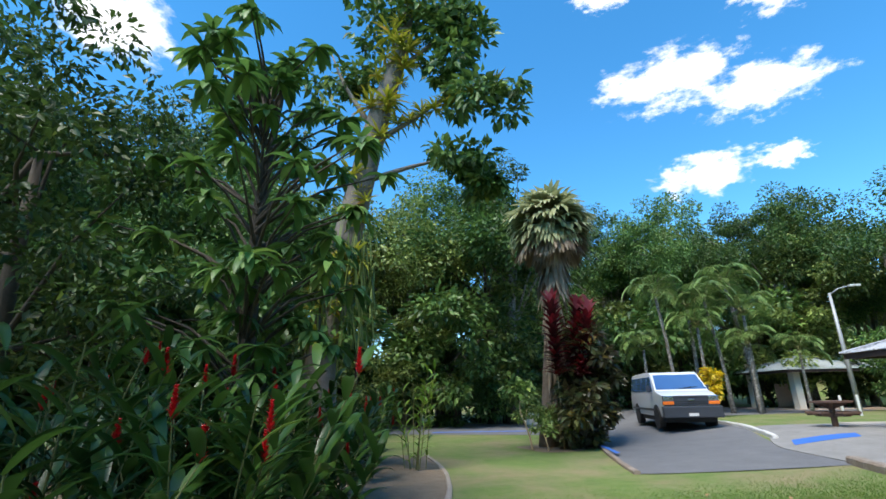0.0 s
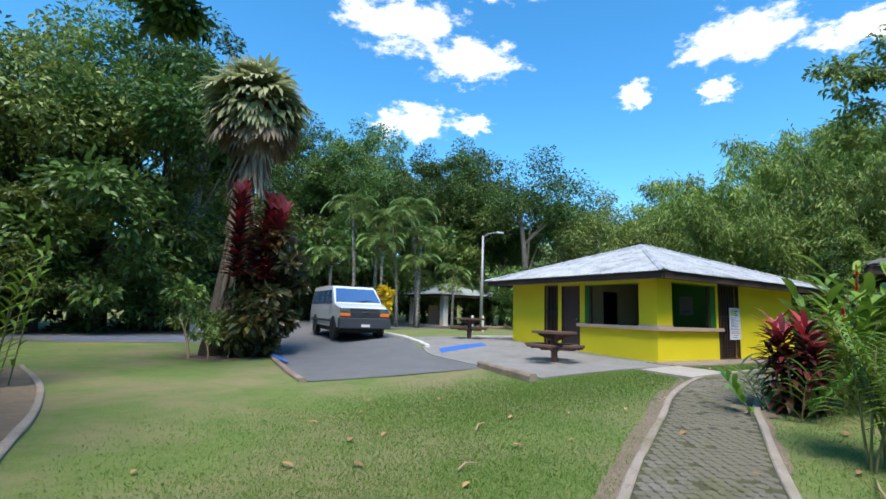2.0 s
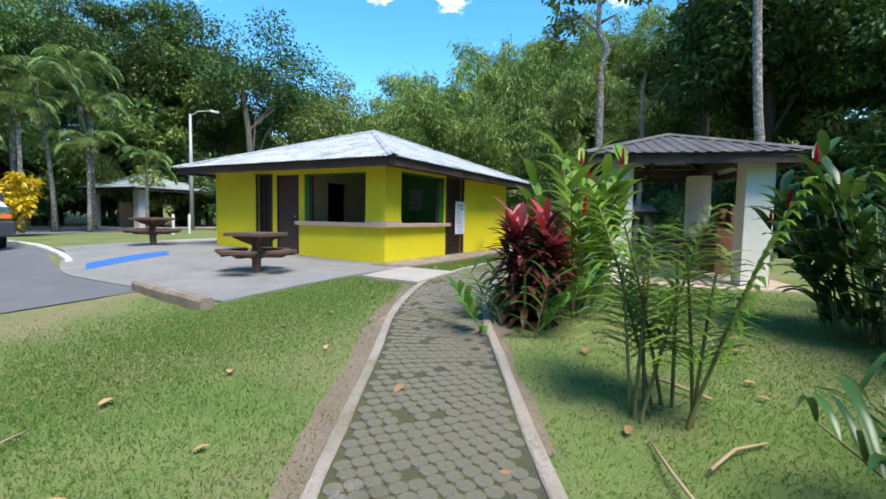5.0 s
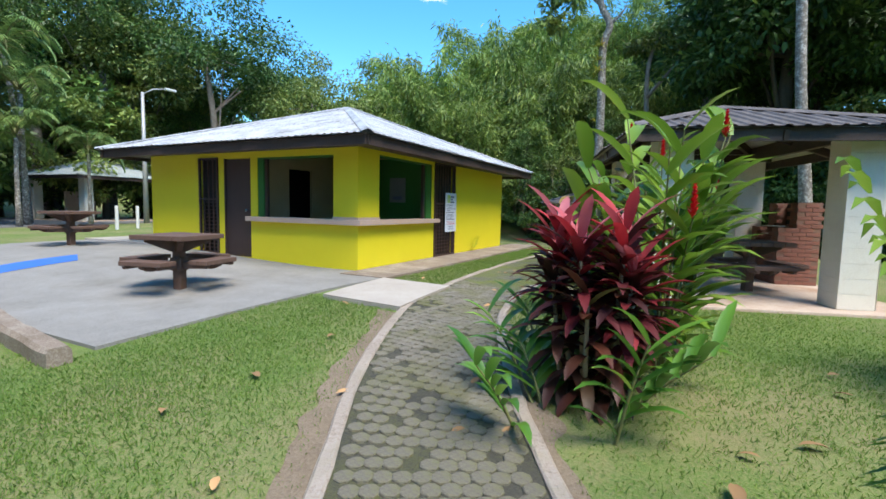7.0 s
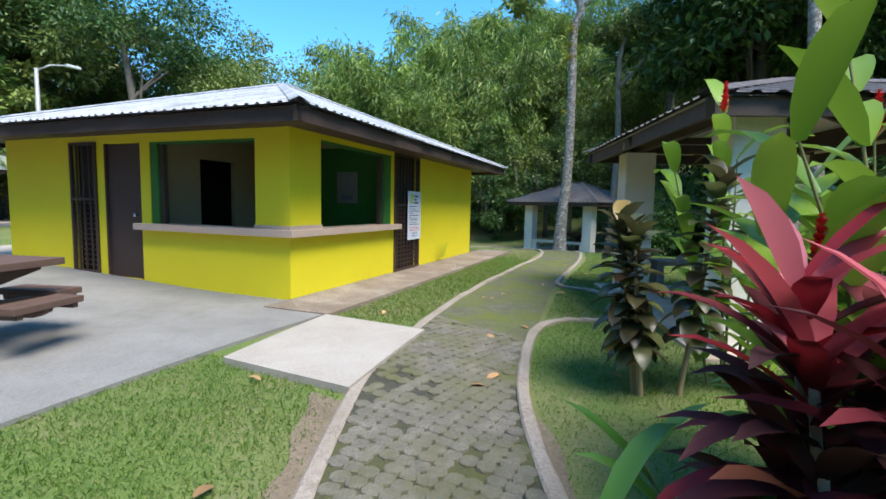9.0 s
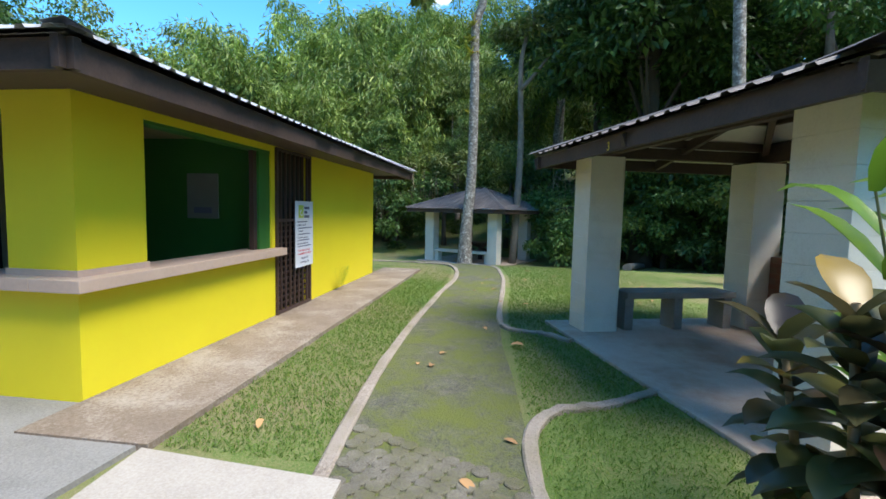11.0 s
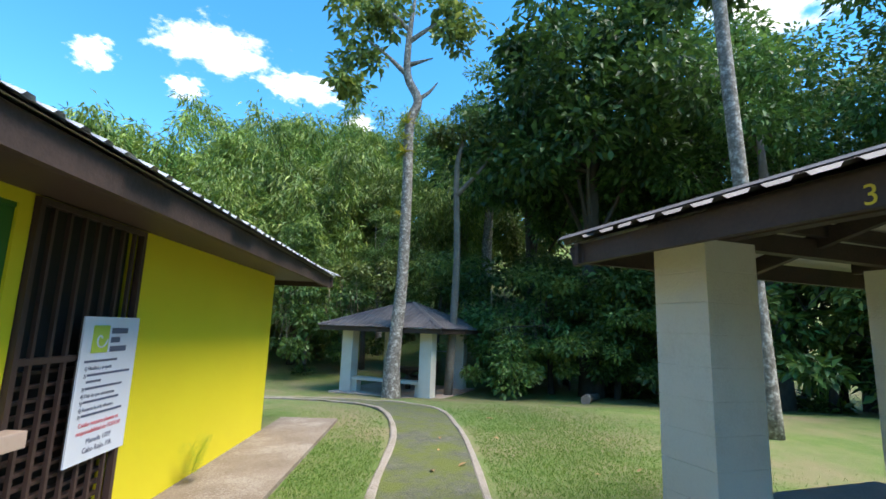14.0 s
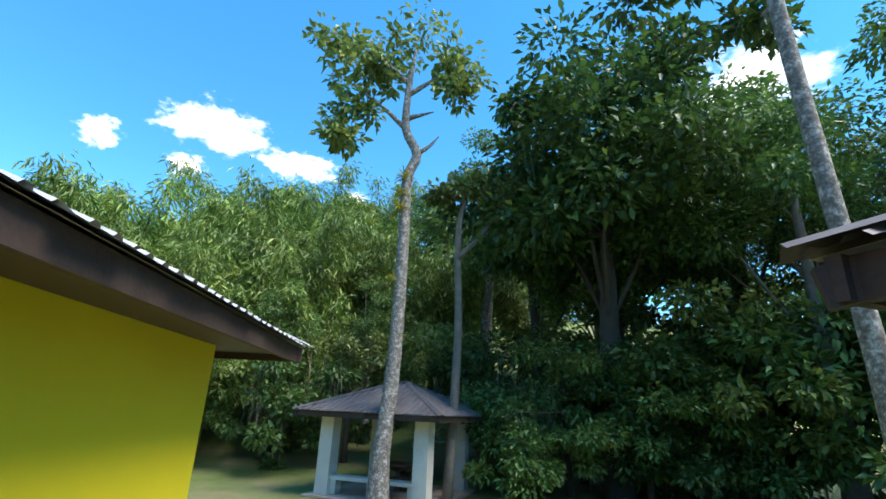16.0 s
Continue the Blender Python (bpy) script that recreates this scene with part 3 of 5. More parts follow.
# ---- the yellow kiosk ----
KX, KY, KT = 7.62, 6.2, 2.44
kiosk = thing("kiosk", "bright yellow painted concrete kiosk with a ribbed metal hip roof", "kiosk")
E_ = 0.16
for spec in ((0, 0.68, 0, E_, -0.4, KT), (0.68, 2.87, 0, E_, -0.4, 0.89), (0.68, 2.87, 0, E_, 2.25, KT), (2.87, 2.97, 0, E_, -0.4, KT),
                   (2.97, 4.1, 0, E_, -0.4, 0.04), (2.97, 4.1, 0, E_, 2.33, KT), (4.1, KX, 0, E_, -0.4, KT),):
    part("wall", boxes(spec), YELLOW, kiosk)
for spec in ((0, E_, E_, 0.58, -0.4, KT), (0, E_, 0.58, 2.6, -0.4, 0.89), (0, E_, 0.58, 2.6, 2.2, KT), (0, E_, 2.6, 2.8, -0.4, KT),
                   (0, E_, 2.8, 3.62, -0.4, 0.1), (0, E_, 2.8, 3.62, 2.2, KT), (0, E_, 3.62, 3.79, -0.4, KT), (0, E_, 3.79, 4.44, -0.4, 0.12),
                   (0, E_, 3.79, 4.44, 2.24, KT), (0, E_, 4.44, KY, -0.4, KT),):
    part("wall", boxes(spec), YELLOW, kiosk)
for spec in ((KX - E_, KX, E_, KY - E_, -0.4, KT), (E_, KX, KY - E_, KY, -0.4, KT),):
    part("wall", boxes(spec), YELLOW, kiosk)
for spec in ((2.88, 2.96, E_ + 0.003, 2.7, 0, KT),):
    part("partition", boxes(spec), GREEN, kiosk, "dark green painted inner wall")
for spec in ((E_ + 0.003, 1.0, 2.7, 2.78, 0, KT), (1.75, 2.96, 2.7, 2.78, 0, KT), (1.0, 1.75, 2.7, 2.78, 2.05, KT),):
    part("partition", boxes(spec), BEIGE, kiosk, "beige inner wall with a dark doorway")
# Near-black wall: darkness of the unlit back room put into its colour.
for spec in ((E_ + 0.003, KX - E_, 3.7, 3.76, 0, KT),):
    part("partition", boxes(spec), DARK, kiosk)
part("inner_ceiling", boxes((E_, KX - E_, E_, KY - E_, KT - 0.03, KT)), BEIGE, kiosk)
part("inner_floor", boxes((E_, KX - E_, E_, KY - E_, -0.1, 0.03)), CONC, kiosk)
# green window linings
for spec in ((0.672, 0.69, 0.012, E_ + 0.01, 0.98, 2.25), (2.6, 2.872, 0.02, E_ + 0.02, 0.98, 2.25), (0.68, 2.87, 0.012, E_ + 0.01, 2.22, 2.252),):
    part("window_lining", boxes(spec), GREEN, kiosk, "green painted window reveal")
for spec in ((0.012, E_ + 0.01, 0.572, 0.59, 0.98, 2.2), (0.015, E_ + 0.02, 2.44, 2.604, 0.98, 2.2), (0.012, E_ + 0.01, 0.58, 2.6, 2.17, 2.204),):
    part("window_lining", boxes(spec), GREEN, kiosk, "green painted window reveal")
part("shutter_rail", boxes((2.52, 2.6, 0.05, 0.11, 0.98, 2.22)), BROWN, kiosk)
part("shutter_rail", boxes((0.05, 0.11, 2.37, 2.44, 0.98, 2.17)), BROWN, kiosk)
part("counter", boxes((-0.14, 3.02, -0.15, 0.26, 0.885, 0.98), (-0.14, 0.26, 0.26, 2.82, 0.885, 0.98), bevel=0.008), STONE, kiosk, "pinkish stone tile counter")
part("counter_skirting", boxes((-0.012, 0.7, -0.012, -0.001, 0.98, 1.03), (-0.012, -0.001, -0.001, 0.6, 0.98, 1.03)), STONE, kiosk)
kd = part("door", boxes((0.04, 0.09, 2.83, 3.59, 0.1, 2.19), bevel=0.006), BROWN, kiosk, "plain dark brown door, shut")
part("door_handle", lathe(bmesh.new(), [(0.012, 0), (0.012, -0.05), (0.03, -0.06), (0.03, -0.09), (0.015, -0.1)], 12, "x", (0.04, 2.9, 1.1)), CHROME, kd)
part("door_frame", boxes((0.0, 0.1, 2.8, 2.83, 0.1, 2.2), (0.0, 0.1, 3.59, 3.62, 0.1, 2.2)), BROWN, kiosk)


def grille(owner, width, height, m):
    """A barred gate with a louvred screen behind it."""
    gt = part("gate_frame", boxes((0, 0.04, -0.02, 0.03, 0, height), (width - 0.04, width, -0.02, 0.03, 0, height), (0.04, width - 0.04, -0.02, 0.03, height - 0.04, height), (0.04, width - 0.04, -0.02, 0.03, 0, 0.04), (0.04, width - 0.04, -0.015, 0.025, height * 0.56, height * 0.56 + 0.04)), BROWN, owner, "brown steel gate")
    gt.matrix_basis = m
    n = max(4, int(width / 0.135))
    for i in range(1, n):
        x = width * i / n
        b = part("bar", boxes((x - 0.012, x + 0.012, -0.012, 0.014, 0.04, height - 0.04)), BROWN, gt)
    zz = 0.1
    while zz < height * 0.55:
        part("louvre", boxes((0.04, width - 0.04, 0.05, 0.1, zz, zz + 0.02)), BROWN, gt)
        zz += 0.085
    # Solid near-black sheet, added as the dark of the room behind the bars.
    part("unlit_room_sheet", boxes((0.0, width, 0.13, 0.14, 0, height)), DARK, gt)
    return gt


grille(kiosk, 1.11, 2.27, pose(2.98, -0.012, 0.05))
grille(kiosk, 0.63, 2.1, pose(-0.012, 4.43, 0.13, 0, 0, -90))
hip_roof(kiosk, -0.76, 8.4, -0.76, 6.95, 2.44, 3.9, 0.5, ROOF, rafters=False, fascia=0.17, seed=3)
for spec in ((-0.66, 8.3, -0.66, -0.005, 2.33, 2.345), (-0.66, 8.3, 6.21, 6.85, 2.33, 2.345), (-0.66, -0.005, -0.005, 6.2, 2.33, 2.345), (KX + 0.005, 8.3, -0.005, 6.2, 2.33, 2.345),):
    part("soffit", boxes(spec), BROWN, kiosk)

poster = thing("poster", "grey paper notice on the green wall inside the kiosk", "poster")
part("paper", boxes((2.862, 2.878, 0.75, 1.2, 1.35, 1.95)), DIMPAPER, poster)
part("print_block", boxes((2.858, 2.861, 0.84, 1.1, 1.42, 1.5)), INK, poster)

# the notice on the gate
sign = thing("notice_sign", "white plastic notice with printed rules tied to the gate", "sign", pose(3.47, -0.055, 0.64, 0, 0, 2))
part("board", boxes((0, 0.66, -0.006, 0.006, 0, 0.98)), PAPER, sign)
part("logo_block", boxes((0.1, 0.28, -0.0105, -0.007, 0.73, 0.92), bevel=0.001), LIME, sign, "lime green square emblem")
bm = bmesh.new()
tube(bm, [(0.19 + 0.012 * a * math.cos(a), -0.012, 0.825 + 0.012 * a * math.sin(a)) for a in np.linspace(0.6, 6.2, 28)], 0.006, 6)
part("emblem_spiral", bm, PAPER, sign)
for k in range(3):
    part("print_bar", boxes((0.31, 0.31 + (0.2, 0.11, 0.2)[k], -0.0095, -0.007, 0.86 - 0.065 * k, 0.9 - 0.065 * k)), INK, sign)


def text(name, body, size, m, material, owner=None):
    cu = bpy.data.curves.new(name, "FONT")
    cu.body, cu.size, cu.extrude = body, size, 0.0008
    tmp = bpy.data.objects.new("tmp", cu)
    scene.collection.objects.link(tmp)
    bpy.context.view_layer.update()
    me = bpy.data.meshes.new_from_object(tmp.evaluated_get(bpy.context.evaluated_depsgraph_get()))
    bpy.data.objects.remove(tmp)
    me.materials.clear()
    me.materials.append(material)
    ob = new(name, me)
    ob.matrix_basis = m
    if owner:
        ob.parent = owner
    return ob


for k, (s, x, z, mm, size) in enumerate([("1) Planifica y prepara", 0.06, 0.615, INK, 0.036), ("2)", 0.06, 0.565, INK, 0.036), ("3)", 0.06, 0.475, INK, 0.036), ("4) Deja lo que encuentres", 0.06, 0.43, INK, 0.036),
                                  ("5)", 0.06, 0.385, INK, 0.036), ("6) Respeta la vida silvestre", 0.06, 0.34, INK, 0.036), ("7)", 0.06, 0.295, INK, 0.036),
                                  ("Cuidar nuestro planeta es", 0.085, 0.235, REDINK, 0.043), ("responsabilidad de TODOS!", 0.075, 0.185, REDINK, 0.043), ("Manada 1777", 0.19, 0.115, INK, 0.052), ("Cabo Rojo, P.R.", 0.165, 0.055, INK, 0.052)]):
    text("lettering", s, size, pose(x, -0.0085, z, 90), mm, sign)
for z, x0, x1 in ((0.665, 0.05, 0.42), (0.572, 0.1, 0.6), (0.527, 0.1, 0.26), (0.482, 0.1, 0.52), (0.392, 0.1, 0.5), (0.302, 0.1, 0.56)):
    part("print_bar", boxes((x0, x1, -0.009, -0.007, z, z + 0.016)), INK, sign)


# ---- picnic shelters ----
def brick_grill(owner, m):
    """A built brick barbecue with two stepped cheeks and a dark hearth."""
    gr = part("barbecue", boxes((0.008, 0.992, 0.018, 0.67, 0, 0.72), (0.008, 0.2, 0.018, 0.67, 0.72, 0.98), (0.8, 0.992, 0.018, 0.67, 0.72, 0.98), (0.008, 0.992, 0.5, 0.67, 0.98, 1.42), (0.008, 0.24, 0.292, 0.5, 0.98, 1.42), (0.76, 0.992, 0.292, 0.5, 0.98, 1.42)), MORTAR, owner, "red brick barbecue with a sooty hearth")
    gr.matrix_basis = m
    me = boxes((0, 0.205, 0, 0.1, 0, 0.058), bevel=0.004)
    bme = bpy.data.meshes.new("brick")
    me.to_mesh(bme)
    me.free()
    bme.materials.append(BRICK)

    def course(x, y, z, rot):
        b = new("brick", bme)
        b.parent = gr
        b.matrix_basis = pose(x, y, z, 0, 0, rot)
    for r in range(20):
        z = 0.005 + r * 0.07
        off = 0.11 * (r % 2)
        top = z > 0.94
        for i in range(4):
            x = 0.012 + off + i * 0.217
            if z < 0.68 or (not top and (i == 0 or i == 3)) or (top and (i in (0, 3))):
                if x + 0.205 < 1.02:
                    course(x, 0.012 if not top else 0.285, z, 0)
        for i in range(3 if not top else 2):
            y = (0.02 if not top else 0.3) + off + i * 0.217
            if y + 0.2 < 0.75:
                course(0.1, y, z, 90)
                course(1.0, y, z, 90)
    part("hearth", boxes((0.21, 0.79, 0.1, 0.49, 0.721, 0.735), (0.205, 0.795, 0.485, 0.498, 0.735, 1.4)), DARK, gr)
    for z in (0.86, 1.0):
        for k in range(9):
            part("grate_bar", tube(bmesh.new(), [(0.2, 0.1 + k * 0.04, z), (0.8, 0.1 + k * 0.04, z)], 0.007, 5), STEEL, gr)


def picnic_table(m, label):
    """Square plank top on a post; four separate plank seats on tapered arms."""
    t = thing("picnic_table", label, "table", m, "picnic tables")
    for k in range(5):
        part("top_plank", boxes((-0.5, 0.5, -0.5 + k * 0.2, -0.5 + k * 0.2 + 0.195, 0.725, 0.79), bevel=0.008), WOOD, t)
    for k in range(4):
        bm = bmesh.new()
        a = pose(0, 0, 0, 0, 0, 90 * k + 45)
        vs = [bm.verts.new(a @ Vector(v)) for x in (-0.04, 0.04) for v in ((x, 0.05, 0.725), (x, 0.5, 0.725), (x, 0.5, 0.69), (x, 0.1, 0.54), (x, 0.05, 0.54))]
        bm.faces.new(vs[:5])
        bm.faces.new(vs[5:])
        for i in range(5):
            j = (i + 1) % 5
            bm.faces.new((vs[i], vs[j], vs[5 + j], vs[5 + i]))
        part("top_bracket", bm, WOOD, t)
    part("post", boxes((-0.075, 0.075, -0.075, 0.075, -0.05, 0.725), bevel=0.012), WOOD, t)
    part("collar", boxes((-0.1, 0.1, -0.1, 0.1, 0.27, 0.46), bevel=0.015), WOOD, t)
    for k in range(4):
        a = pose(0, 0, 0, 0, 0, 90 * k)
        for y in (0.5, 0.665):
            bm = bmesh.new()
            box(bm, -0.38, 0.38, y, y + 0.16, 0.4, 0.46, 0.008, a)
            part("seat_plank", bm, WOOD, t)
        bm = bmesh.new()
        vs = [bm.verts.new(a @ Vector(v)) for x in (-0.045, 0.045) for v in ((x, 0.09, 0.4), (x, 0.79, 0.4), (x, 0.79, 0.37), (x, 0.66, 0.32), (x, 0.09, 0.3))]
        bm.faces.new(vs[:5])
        bm.faces.new(vs[5:])
        for i in range(5):
            j = (i + 1) % 5
            bm.faces.new((vs[i], vs[j], vs[5 + j], vs[5 + i]))
        part("seat_arm", bm, WOOD, t)
        for x in (-0.3, 0.3):
            bm = bmesh.new()
            box(bm, x - 0.03, x + 0.03, 0.52, 0.8, 0.355, 0.4, 0.006, a)
            part("seat_cleat", bm, WOOD, t)
    return t


def shelter(m, label, size_x=3.69, size_y=2.95, bench=True, barbecue=True, sheet_mat=ROOF_DARK, group="picnic shelters", over=0.36, top=2.2, ridge=0.35, seed=0, rise=1.0):
    s = thing("picnic_shelter", label, "shelter", m, group)
    part("slab", boxes((-0.28, size_x + 0.28, -0.62 if bench else -0.22, size_y + 0.25, -0.5, 0.0), bevel=0.02), CONC_SLAB, s, "stained concrete slab")
    for px in (0, size_x - 0.42):
        for py in (0, size_y - 0.42):
            p = part("pillar", boxes((px, px + 0.42, py, py + 0.42, 0, top), bevel=0.012), BLOCK, s, "whitewashed concrete block pillar")
            for r in range(11):
                z = 0.004 + r * 0.2
                part("block", boxes((px - 0.006, px + 0.426, py - 0.006, py + 0.426, z, z + 0.1965), bevel=0.003), BLOCK, p)
            part("conduit", tube(bmesh.new(), [(px + 0.02, py - 0.02, 0), (px + 0.02, py - 0.02, top)], 0.014, 6), BLOCK, p)
    # ring beams on the pillars
    for y in (0.2, size_y - 0.2):
        part("ring_beam", beam(bmesh.new(), (-0.2, y, top + 0.16), (size_x + 0.2, y, top + 0.16), 0.09, 0.155), TIMBER, s)
    for x in (0.2, size_x - 0.2):
        part("ring_beam", beam(bmesh.new(), (x, -0.2, top + 0.15), (x, size_y + 0.2, top + 0.15), 0.09, 0.14), TIMBER, s)
    hip_roof(s, -over, size_x + over, -over, size_y + over, top + 0.07, top + rise, ridge, sheet_mat, fascia=0.15, seed=seed, pitch=0.2)
    if bench:
        b = part("bench", boxes((size_x - 0.42, size_x + 0.0, 0.57, size_y - 0.57, 0.42, 0.5), bevel=0.012), CONC, s, "grey concrete bench between the pillars")
        for y in (0.58, size_y / 2 - 0.05, size_y - 0.7):
            part("bench_leg", boxes((size_x - 0.36, size_x - 0.06, y, y + 0.12, 0, 0.42), bevel=0.008), CONC, b)
    if barbecue:
        brick_grill(s, pose(size_x - 1.35, size_y - 0.5, 0.0))
    return s


TH = math.degrees(math.atan2(0.29, 0.957))
# local x runs along the front by the path; the front is at local y = depth
DEPTH = 2.7
SH3R = pose(-0.07, -5.03, 0.04, 0, 0, TH) @ Matrix.Translation((0, -DEPTH, 0))
sh3 = shelter(SH3R, "open shelter with whitewashed block pillars and rusty roof", 3.65, DEPTH, barbecue=False, bench=True, seed=11, over=0.42, rise=0.68)
brick_grill(sh3, pose(3.2, 0.16, 0, 0, 0, 180))
number = text("numeral", "3", 0.12, pose(2.15, DEPTH + 0.42 - 0.042, 2.115, 90, 0, 180), NUMYEL, sh3)
tagged(number, "small yellow painted numeral")
picnic_table(SH3R @ pose(1.3, 0.95, 0.0, 0, 0, 8) @ Matrix.Diagonal((0.85, 0.85, 1, 1)), "dark brown picnic table standing under the shelter roof")
A2 = 65
far_c = Vector((18.5, -1.8, g(18.5, -1.8) + 0.06))
SH2 = pose(*far_c, 0, 0, A2) @ Matrix.Translation((-1.75, -1.75, 0))
shelter(SH2, "small block-pillared shelter with a dark roof beyond the lawn", 3.5, 3.5, bench=False, barbecue=False, seed=23, over=0.6)
sb = thing("concrete_bench", "pale concrete bench between two pillars", "bench", SH2)
part("bench_seat", boxes((0.42, 3.1, 2.98, 3.42, 0.4, 0.5), bevel=0.012), BLOCK, sb)
for x in (0.44, 1.7, 2.9):
    part("bench_leg", boxes((x, x + 0.18, 3.05, 3.35, 0, 0.4), bevel=0.01), BLOCK, sb)
picnic_table(SH2 @ pose(1.75, 1.6, 0), "dark picnic table inside the small shelter")
FS = pose(6.0, 21.5, g(6, 21.5) + 0.05, 0, 0, 6)
shelter(FS, "grey-roofed open shelter beyond the car park", 7.5, 4.5, bench=False, barbecue=False, sheet_mat=ROOF_FAR, seed=31, ridge=3.4, over=0.7)
pb = part("panel", boxes((1.0, 2.6, 3.2, 3.3, 0, 1.5)), STONE, None)
pb.name = "screen_wall"
pb.matrix_basis = FS
tagged(pb, "low pinkish screen wall in the far shelter", "wall")

picnic_table(pose(-2.8, 1.05, g(-2.8, 1.05) + 0.035, 0, 0, 15) @ Matrix.Diagonal((0.85, 0.85, 1, 1)), "brown picnic table with four benches on the concrete slab")
picnic_table(pose(-1.2, 7.4, g(-1.2, 7.4) + 0.035, 0, 0, 12) @ Matrix.Diagonal((0.85, 0.85, 1, 1)), "brown picnic table standing near the white kerb")


# ---- the van ----
def van(m):
    v = thing("van", "white passenger van with a dark grey bumper, parked", "van", m)
    # side outline: length along y (front at -y), height z, half width by height
    prof = [(-2.78, 0.42), (-2.8, 1.1), (-2.7, 1.2), (-2.2, 1.3), (-1.85, 1.36), (-1.08, 1.98), (-0.85, 2.07), (0.3, 2.1), (2.6, 2.08), (2.78, 1.95), (2.86, 1.0), (2.86, 0.42)]

    def hw(y, z):
        return 1.0 - 0.13 * max(0, (z - 1.1)) - 0.05 * max(0, 0.8 - z) - (0.08 if y < -2.6 else 0)
    bm = bmesh.new()
    left = [bm.verts.new((-hw(y, z), y, z)) for y, z in prof]
    right = [bm.verts.new((hw(y, z), y, z)) for y, z in prof]
    n = len(prof)
    bm.faces.new(left)
    bm.faces.new(list(reversed(right)))
    for i in range(n):
        j = (i + 1) % n
        bm.faces.new((left[i], right[i], right[j], left[j]))
    bmesh.ops.recalc_face_normals(bm, faces=bm.faces)
    bmesh.ops.bevel(bm, geom=[e for e in bm.edges], offset=0.05, segments=3, affect="EDGES", profile=0.6)
    for f in bm.faces:
        f.smooth = True
    body = part("body", bm, CARWHITE, v, "glossy white body")

    def panel(name, pts, material, thick=0.012, label=""):
        b = bmesh.new()
        vs = [Vector(p) for p in pts]
        nn = (vs[1] - vs[0]).cross(vs[2] - vs[0]).normalized() * thick
        a = [b.verts.new(p + nn) for p in vs]
        c = [b.verts.new(p - nn) for p in vs]
        b.faces.new(a)
        b.faces.new(list(reversed(c)))
        for i in range(len(vs)):
            j = (i + 1) % len(vs)
            b.faces.new((a[i], a[j], c[j], c[i]))
        return part(name, b, material, v, label)

    panel("windshield", [(-0.9, -1.8, 1.405), (0.9, -1.8, 1.405), (0.8, -1.12, 1.95), (-0.8, -1.12, 1.95)], GLASS, 0.02, "glossy windshield with the sky's blue reflection put in its colour")
    for s in (-1, 1):
        for y0, y1, y2, y3 in ((-1.5, -0.45, -0.45, -0.98), (-0.36, 0.5, 0.5, -0.36), (0.58, 1.55, 1.55, 0.58), (1.63, 2.6, 2.55, 1.63)):
            panel("side_window", [(s * (hw(0, 1.35) + 0.004), y0, 1.35), (s * (hw(0, 1.35) + 0.004), y1, 1.35), (s * (hw(0, 1.9) + 0.004), y2, 1.9), (s * (hw(0, 1.9) + 0.004), y3, 1.9)], GLASS)
        part("mirror", boxes((s * 1.08 - 0.07, s * 1.08 + 0.07, -1.35, -1.24, 1.32, 1.56), bevel=0.02), GREYPL, v)
        part("headlight", boxes((s * 0.76 - 0.17, s * 0.76 + 0.17, -2.83, -2.7, 1.0, 1.17), bevel=0.015), CHROME, v, "clear headlight")
        part("turn_signal", boxes((s * 0.77 - 0.19, s * 0.77 + 0.19, -2.835, -2.72, 0.87, 0.985), bevel=0.015), ORANGE, v, "orange turn signal")
        part("side_trim", boxes((s * 0.99 - 0.015, s * 0.99 + 0.015, -1.6, 2.6, 0.62, 0.7)), GREYPL, v)
        for y in (-1.75, 1.75):
            w = part("wheel", lathe(bmesh.new(), [(0.2, -0.1), (0.34, -0.11), (0.37, -0.07), (0.37, 0.07), (0.34, 0.11), (0.2, 0.1)], 24, "x", (s * 0.86, y, 0.37)), RUBBER, v)
            part("rim", lathe(bmesh.new(), [(0.04, -0.03), (0.2, -0.09), (0.21, 0.09), (0.04, 0.03)], 18, "x", (s * 0.875, y, 0.37)), CHROME, w)
            part("wheel_arch", lathe(bmesh.new(), [(0.44, -0.02), (0.44, 0.02)], 24, "x", (s * 0.972, y, 0.42)), RUBBER, v)
    part("front_panel", boxes((-0.94, 0.94, -2.822, -2.68, 0.83, 1.18), bevel=0.02), GREYPL, v, "dark plastic nose panel")
    part("grille", boxes((-0.58, 0.58, -2.84, -2.7, 0.84, 1.17), bevel=0.01), GREYPL, v, "black grille")
    for z in (0.9, 0.97, 1.1):
        part("grille_bar", boxes((-0.56, 0.56, -2.852, -2.838, z, z + 0.016)), RUBBER, v)
    part("emblem", boxes((-0.1, 0.1, -2.862, -2.845, 1.0, 1.06), bevel=0.004), CHROME, v)
    part("bumper", boxes((-1.0, 1.0, -2.93, -2.66, 0.42, 0.82), bevel=0.04), GREYPL, v, "dark grey bumper")
    part("rear_bumper", boxes((-0.98, 0.98, 2.8, 2.95, 0.42, 0.66), bevel=0.03), GREYPL, v)
    part("underbody", boxes((-0.85, 0.85, -2.5, 2.6, 0.25, 0.43)), RUBBER, v)
    part("number_plate", boxes((-0.16, 0.16, -2.945, -2.93, 0.48, 0.58)), WHITE, v)
    for s in (-1, 1):
        part("wiper", tube(bmesh.new(), [(s * 0.1, -1.83, 1.42), (s * 0.1 + 0.5, -1.74, 1.5)], 0.01, 5), RUBBER, v)
    return v


van(pose(-4.35, 12.8, g(-4.35, 12.8) + 0.015, 0, 0, -5) @ Matrix.Scale(1.06, 4))

